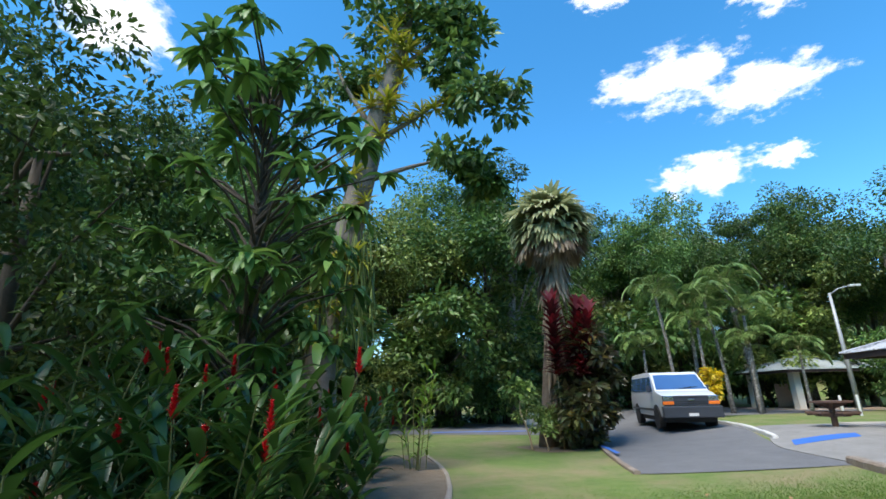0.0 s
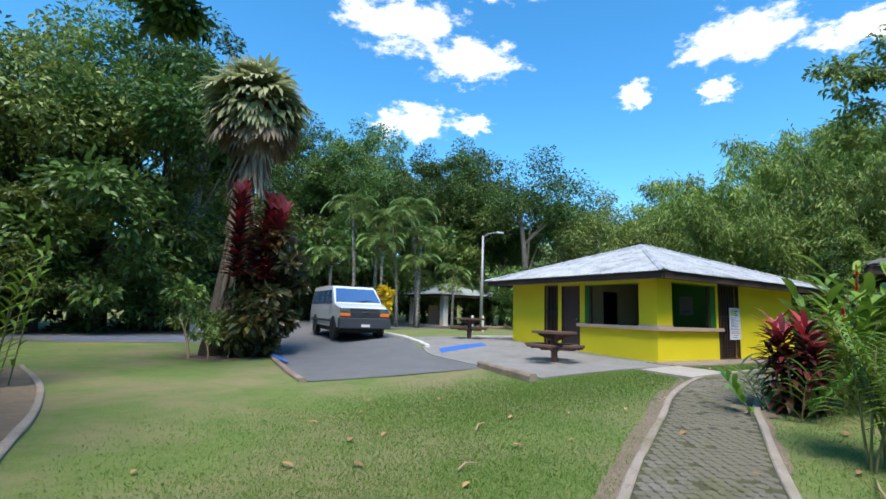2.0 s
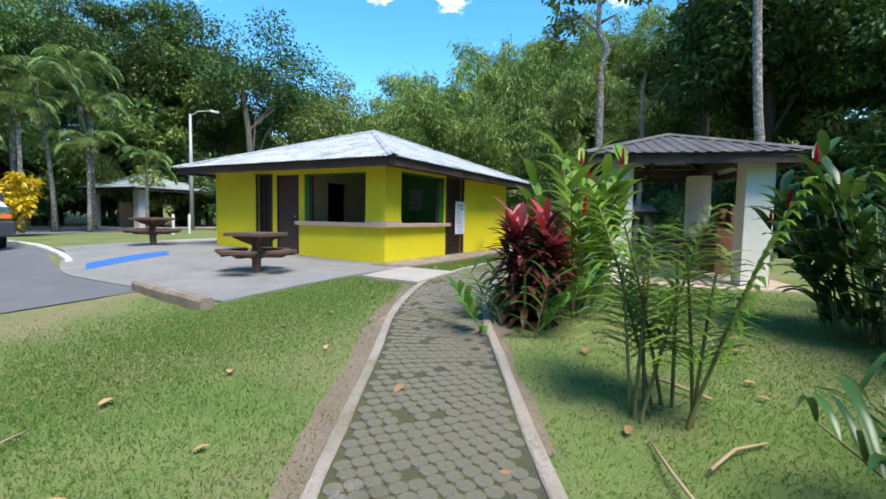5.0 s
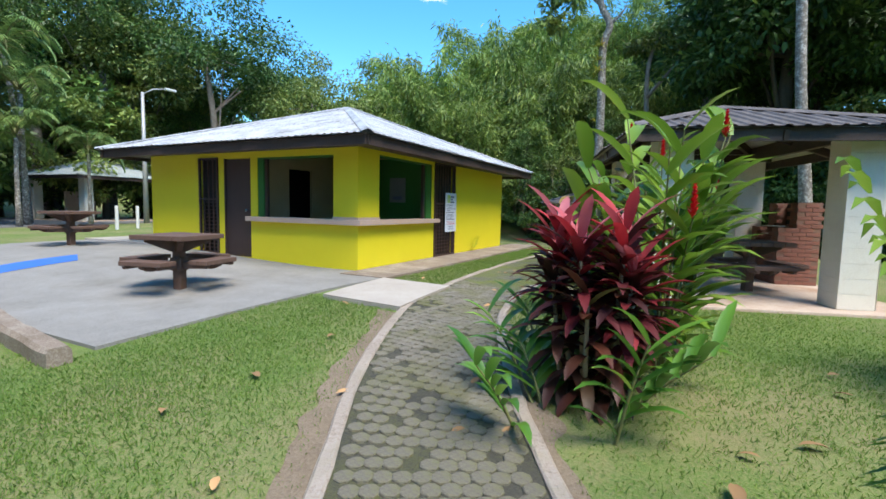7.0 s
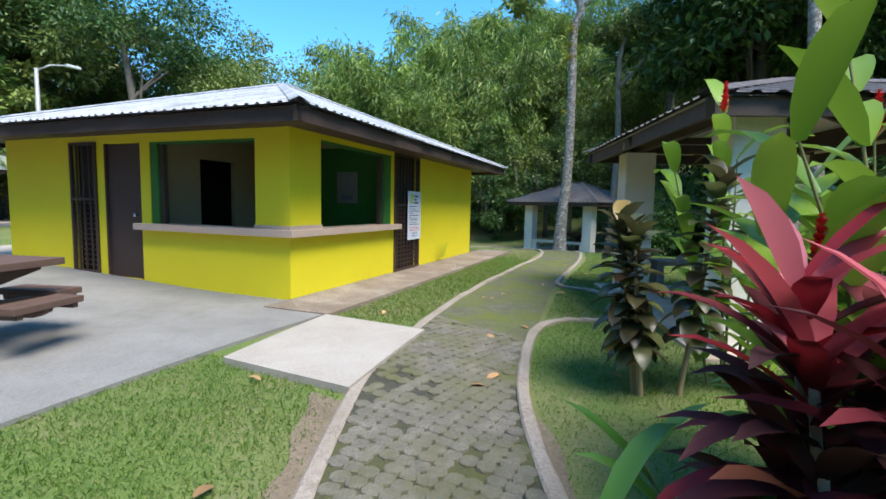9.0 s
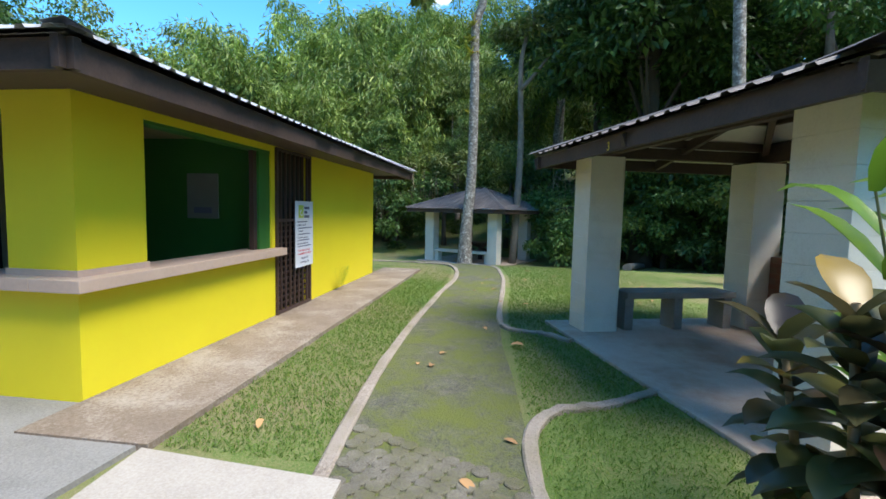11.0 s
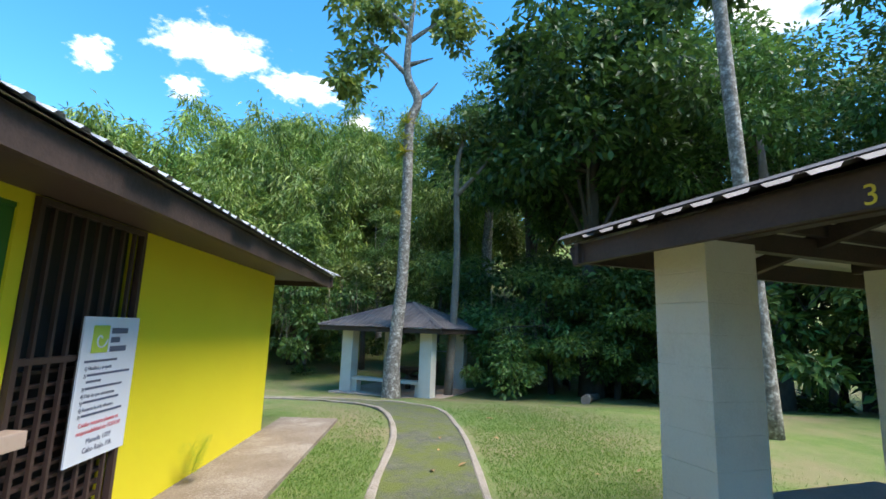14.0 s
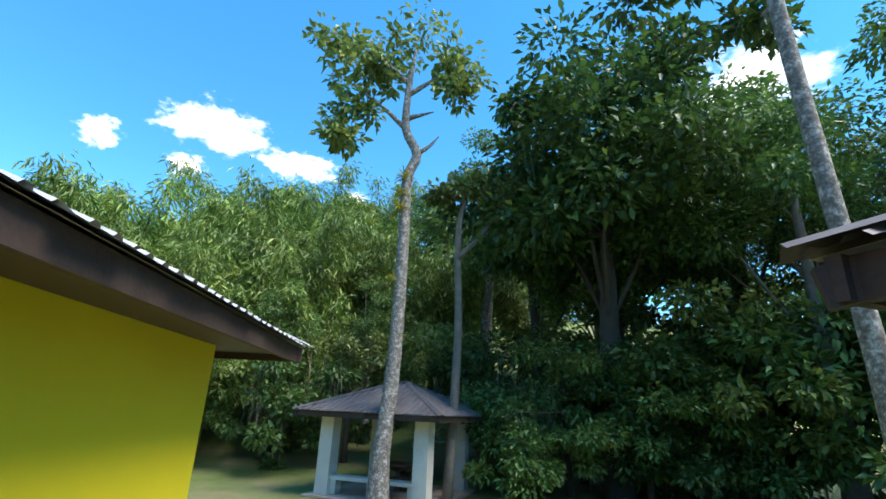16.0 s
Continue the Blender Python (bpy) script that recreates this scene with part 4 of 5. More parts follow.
# ---- lamp post, bollards, fence, utility box, log ----
lp = thing("street_lamp", "slim grey street lamp on a tall pole", "street lamp", pose(7.3, 18.6, g(7.3, 18.6)))
part("pole", tube(bmesh.new(), [(0, 0, -0.1), (0, 0, 3), (0, 0, 6.4)], [0.13, 0.11, 0.07], 10), STEEL, lp)
part("arm", tube(bmesh.new(), [(0, 0, 6.3), (0.4, -0.2, 6.6), (0.9, -0.4, 6.7)], 0.035, 6), STEEL, lp)
part("lamp_head", boxes((0.85, 1.4, -0.55, -0.37, 6.64, 6.76), bevel=0.03), WHITE, lp)
for x, y in ((3.3, 13.8), (4.3, 14.2)):
    b = part("bollard", lathe(bmesh.new(), [(0.06, -0.05), (0.06, 0.85), (0.045, 0.9)], 12), WHITE)
    b.matrix_basis = pose(x, y, g(x, y))
    tagged(b, "short white pipe bollard", "bollard", "bollards")
ub = thing("utility_box", "low white concrete utility box on the lawn", "box", pose(-9.6, 21.5, g(-9.6, 21.5)))
part("body", boxes((-0.6, 0.6, -0.4, 0.4, 0, 0.55), bevel=0.02), BLOCK, ub)
part("lid", boxes((-0.65, 0.65, -0.45, 0.45, 0.55, 0.63), bevel=0.015), BLOCK, ub)

fence = thing("fence", "chain-link fence with slim posts, grown over", "fence")
fpts = [(21.5, -2.5), (21.0, -5.5), (20.2, -8.5), (18.8, -11.5), (16.5, -14), (13.5, -16), (10, -17.2), (6, -17.8)]
for (x, y), (x2, y2) in zip(fpts, fpts[1:] + [fpts[-1]]):
    z = g(x, y)
    part("post", tube(bmesh.new(), [(x, y, z - 0.1), (x, y, z + 1.35)], 0.03, 7), STEEL, fence)
    if (x, y) != (x2, y2):
        z2 = g(x2, y2)
        part("rail", tube(bmesh.new(), [(x, y, z + 1.3), (x2, y2, z2 + 1.3)], 0.024, 6), STEEL, fence)
        L = math.hypot(x2 - x, y2 - y)
        bm = bmesh.new()
        k = -1.2
        while k < L:
            for s in (1, -1):
                a, b = (k, k + 1.2) if s > 0 else (k + 1.2, k)
                a0, b0 = max(0, min(L, a)), max(0, min(L, b))
                za, zb = (a0 - a) / (b - a) * 1.2, (b0 - a) / (b - a) * 1.2
                if abs(a0 - b0) > 0.05:
                    tube(bm, [(x + (x2 - x) * a0 / L, y + (y2 - y) * a0 / L, z + 0.05 + za), (x + (x2 - x) * b0 / L, y + (y2 - y) * b0 / L, z2 + 0.05 + zb)], 0.004, 3, False)
            k += 0.14
        part("wire_mesh", bm, STEEL, fence)
lg = part("fallen_log", tube(bmesh.new(), [(15.6, -7.6, g(15.6, -7.6) + 0.12), (16.6, -8.0, g(16.6, -8) + 0.14), (17.6, -8.7, g(17.6, -8.7) + 0.12)], [0.16, 0.14, 0.11], 10), BARK)
tagged(lg, "weathered grey fallen log at the wood's edge", "log")


# ---- trees ----
def crown_points(n, clumps, rx, ry, rz, r, seed, hollow=0.55, full=False):
    q = np.random.default_rng(seed)
    c = unit(q.normal(size=(clumps, 3))) * (hollow + (1 - hollow) * q.random((clumps, 1))) * np.array([rx, ry, rz])
    if not full:
        c[:, 2] = np.abs(c[:, 2] + 0.25 * rz) - 0.25 * rz
    pick = q.integers(0, clumps, n)
    off = unit(q.normal(size=(n, 3))) * (q.random((n, 1)) ** 0.4) * r * (0.6 + 0.8 * q.random((clumps, 1))[pick])
    off[:, 2] *= 0.65
    return c, c[pick] + off, unit(off + np.array([0, 0, -0.25]) * r + q.normal(size=(n, 3)) * 0.35 * r)


def broad_tree(seed, height, spread, leafmat, bark=BARK, n=11000, leaf=0.2, low=0.35, clumps=44, name="tree", label="tall tropical broadleaf tree with a dense crown", wide=0.5):
    t = thing(name, label, "tree", None, "forest trees")
    q = random.Random(seed)
    bm = bmesh.new()
    lean = (q.uniform(-0.6, 0.6), q.uniform(-0.6, 0.6))
    hc = height * (1 + low) / 2
    trunk = [(lean[0] * u * u, lean[1] * u * u, height * 0.72 * u - 0.2) for u in (0, 0.2, 0.45, 0.7, 1)]
    r0 = 0.022 * height
    tube(bm, trunk, [r0 * 1.35, r0, r0 * 0.85, r0 * 0.6, r0 * 0.35], 9)
    part("trunk", bm, bark, t)
    c, pos, way = crown_points(n, clumps, spread, spread, height * (1 - low) / 2, spread * 0.25, seed, 0.5, low < 0.15)
    bm = bmesh.new()
    for k in range(0, min(clumps, 48), 5):
        a = Vector(trunk[2 + k % 3])
        b = Vector(c[k]) + Vector((0, 0, hc))
        mid = a.lerp(b, 0.5) + Vector((q.uniform(-0.4, 0.4), q.uniform(-0.4, 0.4), 0.3))
        tube(bm, [a, mid, b], [r0 * 0.28, r0 * 0.15, r0 * 0.05], 6, False)
    part("branchwork", bm, bark, t)
    pos = pos + np.array([0, 0, hc])
    ln = leaf * (0.6 + 0.7 * rng.random(n))
    part("crown", leaf_mesh("crown", pos, way, ln, ln * wide, leafmat), leafmat, t)
    return t


def bamboo(seed, height, culms=22, n=9000):
    t = thing("bamboo", "feathery yellow-green bamboo clump with arching tops", "bamboo", None, "bamboo on the hillside")
    q = np.random.default_rng(seed)
    pos, way = [], []
    bm = bmesh.new()
    for k in range(culms):
        a = q.random() * 6.283
        d = np.array([math.cos(a), math.sin(a)])
        h = height * (0.7 + 0.3 * q.random())
        reach = h * (0.12 + 0.25 * q.random())
        us = np.linspace(0, 1, 9)
        line = np.stack([d[0] * (0.5 + reach * us ** 2.2), d[1] * (0.5 + reach * us ** 2.2), h * (us - 0.22 * us ** 4)], 1)
        tube(bm, [tuple(p) for p in line], [0.05 * (1 - 0.85 * u) for u in us], 5, False)
        m = n // culms
        u = 0.15 + 0.85 * q.random(m) ** 0.8
        p = np.stack([np.interp(u, us, line[:, i]) for i in range(3)], 1)
        off = q.normal(size=(m, 3)) * np.array([0.55, 0.55, 0.4]) * (1.15 - 0.75 * u)[:, None]
        pos.append(p + off)
        way.append(off + np.array([0, 0, -0.5]) + q.normal(size=(m, 3)) * 0.3)
    part("canework", bm, CANE, t)
    pos, way = np.concatenate(pos), np.concatenate(way)
    ln = 0.42 * (0.6 + 0.6 * rng.random(len(pos)))
    part("foliage", leaf_mesh("foliage", pos, way, ln, ln * 0.2, L_BAMBOO), L_BAMBOO, t)
    return t


def frond(specs_pos, base, way, length, droop, leaflet, seed, n=34, bare=0.12, slim=0.085):
    """One feather-shaped palm leaf: leaflets along an arching rib."""
    q = random.Random(seed)
    p, d = Vector(base), Vector(way).normalized()
    line = []
    for i in range(n):
        u = i / n
        d = (d + Vector((0, 0, -droop / n * (0.4 + 1.4 * u)))).normalized()
        p = p + d * (length / n)
        line.append(p.copy())
        s = d.cross(Vector((0, 0, 1))).normalized()
        if u > bare:
            ll = leaflet * (0.45 + math.sin(math.pi * min(1, u * 0.95 + 0.05)) * 0.65)
            for sg in (-1, 1):
                specs_pos.append((p, s * sg + d * 0.6 + Vector((0, 0, 0.12 - 0.1 * q.random())), ll, leaflet * slim, 0.45 + 0.3 * q.random()))
    return line


def feather_palm(seed, height, fronds=15, length=1.9, name="palm", label="slender palm with drooping feather fronds"):
    t = thing(name, label, "palm", None, "palms by the car park")
    q = random.Random(seed)
    bm = bmesh.new()
    lean = q.uniform(-0.5, 0.5)
    tube(bm, [(lean * u * u, 0.2 * lean * u, height * u - 0.1) for u in (0, 0.3, 0.6, 1)], [0.13, 0.09, 0.08, 0.07], 9)
    part("trunk", bm, BARK_PALE, t)
    specs = []
    bm = bmesh.new()
    for k in range(fronds):
        a = k * 2.4 + q.uniform(-0.3, 0.3)
        el = q.uniform(0.3, 3.2)
        line = frond(specs, (lean, 0.2 * lean, height), (math.cos(a), math.sin(a), el), length * q.uniform(0.8, 1.1), 2.6, 0.6, seed * 50 + k, 22)
        tube(bm, line[::4], [0.022 - 0.003 * i for i in range(len(line[::4]))], 4, False)
    part("ribwork", bm, CANE, t)
    part("foliage", strap_mesh("foliage", specs, L_PALM, 3), L_PALM, t)
    return t


trees = [broad_tree(1, 12, 3.9, L_DARK), broad_tree(2, 13, 3.4, L_MID, BARK_DARK), broad_tree(3, 10.5, 4.2, L_OLIVE),
         broad_tree(4, 14.5, 3.2, L_MID, BARK_PALE), broad_tree(5, 9, 3.3, L_DARK, BARK_DARK)]
bam = [bamboo(21, 11), bamboo(22, 13), bamboo(23, 9.5)]
shrub = [broad_tree(31, 3.4, 2.0, L_MID, BARK_DARK, n=5500, leaf=0.17, low=0.0, clumps=26, name="shrub", label="rambling green undergrowth shrub"),
         broad_tree(32, 2.8, 2.2, L_DARK, BARK_DARK, n=5500, leaf=0.18, low=0.0, clumps=24, name="shrub", label="dark leafy undergrowth shrub"),
         broad_tree(33, 4.2, 1.8, L_OLIVE, BARK_DARK, n=5000, leaf=0.16, low=0.0, clumps=24, name="shrub", label="olive green scrubby undergrowth")]
used = set()


def put(src, x, y, s=1.0, rot=None, sink=0.1):
    m = pose(x, y, g(x, y) - sink, 0, 0, random.uniform(0, 360) if rot is None else rot) @ Matrix.Scale(s, 4)
    if src.name not in used:
        used.add(src.name)
        src.matrix_basis = m
        return src
    return copy_thing(src, m)


EYE0 = (-11.5, -8.0)


def ring(az0, az1, d0, d1, n, kinds, s0, s1, seed):
    q = random.Random(seed)
    for i in range(n):
        a = radians(az0 + (az1 - az0) * (i + q.random() * 0.8) / n)
        d = q.uniform(d0, d1)
        put(q.choice(kinds), EYE0[0] + d * math.cos(a), EYE0[1] + d * math.sin(a), q.uniform(s0, s1))


# woods beyond the car park, from the far left round to the hill
ring(52, 88, 40, 45, 12, trees[:4], 0.9, 1.15, 1)
ring(50, 92, 46, 56, 14, trees, 1.05, 1.4, 2)
ring(46, 84, 37, 42, 14, shrub, 1.3, 2.0, 3)
ring(88, 125, 30, 38, 13, trees, 1.0, 1.35, 4)
ring(88, 130, 27, 33, 14, shrub, 1.1, 1.9, 5)
ring(118, 178, 20, 27, 14, trees, 0.85, 1.1, 6)
ring(115, 180, 15, 19, 12, shrub, 0.9, 1.5, 7)
ring(125, 178, 14, 18, 4, trees[:2], 0.6, 0.75, 8)
put(trees[0], 13.5, 21.0, 1.28)
put(trees[2], 17.5, 17.0, 0.95)
put(trees[0], 19.0, 23.0, 1.25)
put(trees[0], 15.5, -14.0, 1.15)
put(trees[2], 12.0, 26.0, 1.15)
# bamboo hillside behind the kiosk
q0 = random.Random(77)
for x, y, s in [(22, 11, 0.85), (25, 15, 0.95), (27, 9, 0.9), (30, 13, 1.0), (31, 6, 0.95), (34, 17, 1.05), (36, 10, 1.0), (38, 4, 1.0), (42, 14, 1.1), (44, 7, 1.1), (48, 18, 1.15), (50, 11, 1.1), (54, 4, 1.1), (58, 14, 1.15), (27, 20, 0.9), (33, 23, 1.0), (40, 22, 1.1), (30, 1.5, 0.85), (26, 3, 0.7), (28, -2, 0.75), (31, -5, 0.9), (29, 5, 0.85), (23, 7, 0.7), (20, 14, 0.7), (35, 1, 1.0), (33, -9, 0.9), (40, -8, 1.0), (46, 1, 1.1), (24, 12.5, 0.8), (29, 17, 0.95), (26.5, 6, 0.8)]:
    put(q0.choice(bam), x + q0.uniform(-1, 1), y + q0.uniform(-1, 1), s * 1.22)
for x, y, s in [(62, 8, 1.1), (64, 0, 1.1), (66, 16, 1.0), (58, -6, 1.2), (50, -3, 1.2), (44, -2, 1.1), (38, -4, 1.0), (70, 24, 1.1), (60, 24, 1.1), (52, 28, 1.2)]:
    put(q0.choice(trees), x, y, s * q0.uniform(0.6, 0.8), None, 3.0)
# wood behind the small shelter and along the fence
for x, y, k, s in [(24, 4, 1, 0.42), (26, 0, 3, 0.5), (25, -4, 0, 0.5), (24.5, -8, 1, 0.8), (22, -11, 4, 1.0), (29, -6, 3, 1.1), (27, -12, 0, 1.2), (20, -14.5, 1, 1.0), (24, -17, 3, 1.2), (16, -17.5, 0, 1.0), (19, -21, 2, 1.3), (11.5, -19.5, 1, 1.0), (13, -24, 3, 1.25), (6, -20, 0, 1.0), (2, -21, 2, 1.0), (-4, -24, 1, 0.9), (-12, -29, 0, 1.0), (-22, -31, 4, 1.1), (-34, -28, 1, 1.0), (-40, -18, 0, 1.0)]:
    put(trees[k], x, y, s)
for x, y, s in [(22.5, 3, 1.0), (23.5, 0.5, 1.1), (23.3, -3, 1.1), (22.5, -6, 1.2), (21.6, -8.8, 1.2), (20.3, -11.5, 1.2), (18, -14, 1.2), (15.5, -16, 1.2), (12, -18, 1.2), (8.5, -18.8, 1.2), (5, -19, 1.1), (21, 6, 1.0), (18, 9, 1.1), (24, 8, 1.2), (14, 13.5, 1.1), (10, 17, 1.0), (1, -19, 1.1), (-4, -18.5, 1.1), (20, -6.5, 0.7), (19.3, -9.6, 0.8), (14.5, -14.8, 1.3), (16.8, -12.6, 1.3), (12.5, -15.8, 1.3), (10.5, -16.8, 1.3), (18.6, -11.4, 1.2), (17, -16.5, 1.5), (13.5, -18.5, 1.5), (20.5, -14, 1.5), (9, -18, 1.4), (23, -12, 1.5), (18.2, -5.9, 0.8), (18.3, -10.2, 1.0), (17.0, -10.9, 0.9), (19.0, -7.4, 1.0)]:
    put(shrub[2] if q0.random() < 0.6 else shrub[0], x, y, s)

# big dark tree right of the small shelter, hung with climbers
put(broad_tree(41, 17, 4.7, L_DARK, BARK_DARK, n=26000, leaf=0.34, low=0.15, clumps=110, label="large dark tree hung with climbers and bromeliads"), 18.5, -8.8, 1.06, 0)
put(broad_tree(42, 6, 2.4, L_MID, BARK_DARK, n=7000, leaf=0.2, low=0.0, clumps=40, name="shrub", label="dense climber-covered stump beside the fence"), 18.0, -9.6, 0.9, 0)


def slim_tree(pts, radii, crown_at, crown, label, bark, n=2200, leaf=0.3, rr=1.0, branches=()):
    t = thing("tree", label, "tree", pose(pts[0][0], pts[0][1], g(pts[0][0], pts[0][1])))
    o = Vector((pts[0][0], pts[0][1], g(pts[0][0], pts[0][1])))
    bm = bmesh.new()
    tube(bm, [Vector(p) - o for p in smooth_line(pts, 4)], [float(np.interp(i / (4 * (len(pts) - 1)), np.linspace(0, 1, len(radii)), radii)) for i in range(4 * (len(pts) - 1) + 1)], 12)
    part("trunk", bm, bark, t)
    bm = bmesh.new()
    for br in branches:
        tube(bm, [Vector(p) - o for p in smooth_line(br, 3)], [0.1 - 0.08 * i / (3 * (len(br) - 1)) for i in range(3 * (len(br) - 1) + 1)], 7)
    if branches:
        part("branchwork", bm, bark, t)
    pos, way = [], []
    for k, (cx, cy, cz, r) in enumerate(crown):
        _, p, w = crown_points(n // len(crown), 9, r, r, r * 0.8, r * 0.45, 100 + k, 0.3)
        pos.append(p + np.array([cx - o.x, cy - o.y, cz - o.z]))
        way.append(w)
    pos, way = np.concatenate(pos), np.concatenate(way)
    ln = leaf * (0.6 + 0.7 * rng.random(len(pos)))
    part("crown", leaf_mesh("crown", pos, way, ln, ln * 0.5, crown_at), crown_at, t)
    return t


ST = Matrix.Translation((0.65, 0, 0)) @ Matrix.Translation((0, -2.33, 1.62)) @ Matrix.Diagonal((1, 1.043, 1.043, 1)) @ Matrix.Translation((0, 2.33, -1.62))


def stp(pts):
    return [tuple(ST @ Vector(q)) for q in pts]


gz = g(15.2, -1.5)
slim_tree(stp([(15.2, -1.45, gz - 0.25), (15.3, -1.45, gz + 1.2), (15.5, -1.6, 3), (15.5, -1.62, 6.2), (15.45, -1.6, 8.4), (15.4, -1.85, 9.3), (15.4, -1.45, 10.2), (15.3, -1.45, 11.6), (15.3, -1.6, 13.2)]), [0.34, 0.24, 0.2, 0.18, 0.17, 0.16, 0.14, 0.11, 0.05],
          L_OLIVE, [tuple(ST @ Vector(c[:3])) + (c[3],) for c in ((15.3, 0.3, 10.8, 1.0), (15.4, 0.5, 12.2, 1.2), (15.2, -1.4, 13.6, 1.4), (15.4, -2.9, 12.8, 1.3), (15.2, -3.2, 11.7, 0.8), (15.3, 0.5, 9.6, 0.7), (15.3, -0.6, 12.4, 0.9), (15.3, 1.0, 13.4, 1.1))],
          "tall slim tree with pale lichen-mottled bark and a sparse crown", BARK_PALE, 2600, 0.32,
          branches=[stp(b) for b in ([(15.4, -1.8, 9.3), (15.4, -2.2, 9.6), (15.4, -2.5, 10.0)], [(15.4, -1.45, 10.2), (15.4, -0.6, 11.0), (15.3, 0.3, 11.6)], [(15.4, -1.5, 10.6), (15.4, -2.3, 10.9)], [(15.3, -1.45, 11.4), (15.3, -2.3, 12.1), (15.3, -3.0, 12.5)], [(15.3, -1.5, 11.8), (15.3, -0.4, 12.8), (15.3, 0.8, 13.4)])])
slim_tree([(8.3, -8.3, g(8.3, -8.3) - 0.1), (8.1, -8.05, 2.4), (7.95, -7.8, 4.5), (7.9, -7.6, 8), (7.8, -7.45, 12), (7.8, -7.4, 14.5)], [0.18, 0.14, 0.125, 0.115, 0.1, 0.06], L_MID,
          [(9.6, -8.7, 9.6, 1.0), (9.6, -6.5, 10.2, 1.0), (8.2, -7.2, 13.2, 1.6), (7.2, -8.6, 13.6, 1.5), (9.2, -6.3, 13.0, 1.3), (8.6, -8.8, 12.0, 1.2)], "tall straight tree with a pale grey trunk", BARK_PALE, 3000, 0.26,
          branches=[[(7.9, -7.6, 8.2), (8.8, -8.3, 9.0), (9.6, -8.7, 9.6)], [(7.9, -7.6, 8.8), (8.8, -7.0, 9.6), (9.6, -6.5, 10.2)]])
slim_tree([(17.4, -3.3, g(17, -3) - 0.1), (17.6, -3.5, 4), (17.5, -3.4, 7.8), (17.4, -3.9, 9.5)], [0.16, 0.13, 0.1, 0.05], L_OLIVE, [(17.4, -3.9, 9.2, 1.1), (17.4, -4.9, 8.6, 1.0), (17.3, -2.8, 8.9, 0.7)], "thin dead-topped tree with few leaves", BARK, 900, 0.28,
          branches=[[(17.5, -3.4, 6.6), (17.5, -4.4, 7.8), (17.4, -5.2, 9.2)]])


def bromeliad(x, y, z, r, seed, material=L_BROM):
    q = random.Random(seed)
    specs = []
    for k in range(34):
        a = q.uniform(0, 6.283)
        specs.append(((x, y, z), (math.cos(a), math.sin(a), q.uniform(-0.2, 1.5)), r * q.uniform(0.7, 1.2), r * 0.11, q.uniform(0.3, 0.9)))
    ob = part("bromeliad", strap_mesh("bromeliad", specs, material, 4), material)
    return tagged(ob, "yellow-green bromeliad rosette growing on a trunk", "bromeliad", "bromeliads on the trunks")


for k, (x, y, z, r) in enumerate([(15.95, -1.45, 7.6, 0.5), (15.95, -1.5, 8.7, 0.45), (15.9, -1.4, 8.1, 0.4), (15.9, -1.35, 5.4, 0.2)]):
    bromeliad(x, y, z, r, 300 + k)
for k in range(9):
    bromeliad(17.2 - 0.1 * k, -9.2 - 0.35 * k, 3.0 + 0.15 * math.sin(k * 2.3), 0.55, 320 + k)

vq = random.Random(71)
vines = []
for cx, cy, cz in ((19.2, -5.6, 3.2), (19.6, -4.6, 2.6), (21.5, 1.5, 3.4), (21.2, 3.4, 2.8), (18.9, -6.6, 2.6)):
    for _ in range(26):
        vines.append(((cx + vq.gauss(0, 0.35), cy + vq.gauss(0, 0.5), cz + vq.uniform(-1.0, 0.5)), (vq.uniform(-0.25, 0.25), vq.uniform(-0.25, 0.25), -1), vq.uniform(0.8, 2.0), 0.022, 0.1))
tagged(part("dry_vines", strap_mesh("dry_vines", vines, THATCH, 4), THATCH), "tangle of dry tan vines hanging at the wood's edge", "vines", kind="stuff")

# tall epiphyte-laden tree beside the planting bed
TB = Vector((-16.6, 2.2, g(-16.6, 2.2)))
tpts = [(-16.6, 2.2, TB.z - 0.2), (-16.5, 2.2, 2.2), (-16.2, 2.3, 4.5), (-15.7, 2.4, 7.2), (-15.2, 2.5, 9.6), (-14.6, 2.6, 12), (-14.2, 2.7, 14.5)]
slim_tree(tpts, [0.55, 0.42, 0.4, 0.38, 0.34, 0.26, 0.14], L_MID, [(-13.0, 2.6, 11.2, 1.3), (-12.0, 2.4, 9.6, 1.2), (-12.8, 2.8, 8.0, 1.0), (-13.4, 2.4, 13.2, 1.5), (-15.4, 2.6, 13.6, 1.4), (-12.6, 2.2, 12.4, 1.0), (-16.5, 3, 11.4, 1.2), (-12.2, 3, 7.4, 0.7)],
          "old tall tree thick with bromeliads and hanging moss", BARK, 4200, 0.34,
          branches=[[(-15.2, 2.5, 8.8), (-14.2, 2.5, 9.4), (-13.0, 2.4, 10.1), (-11.6, 2.3, 10.3)], [(-14.8, 2.6, 11.2), (-13.6, 2.6, 12.2), (-12.6, 2.5, 13.2)], [(-15.4, 2.5, 9.2), (-16.4, 2.7, 11), (-17, 3, 12.5)], [(-15.6, 2.4, 7.4), (-14.2, 2.6, 7.9), (-13, 2.8, 8.2)]])
qb = random.Random(5)
for k in range(34):
    u = qb.uniform(0.2, 0.98)
    i = u * (len(tpts) - 1)
    p = Vector(tpts[int(i)]).lerp(Vector(tpts[min(int(i) + 1, len(tpts) - 1)]), i - int(i))
    bromeliad(p.x + qb.uniform(-0.35, 0.45), p.y - qb.uniform(0.2, 0.45), p.z, qb.uniform(0.35, 0.75), 400 + k)
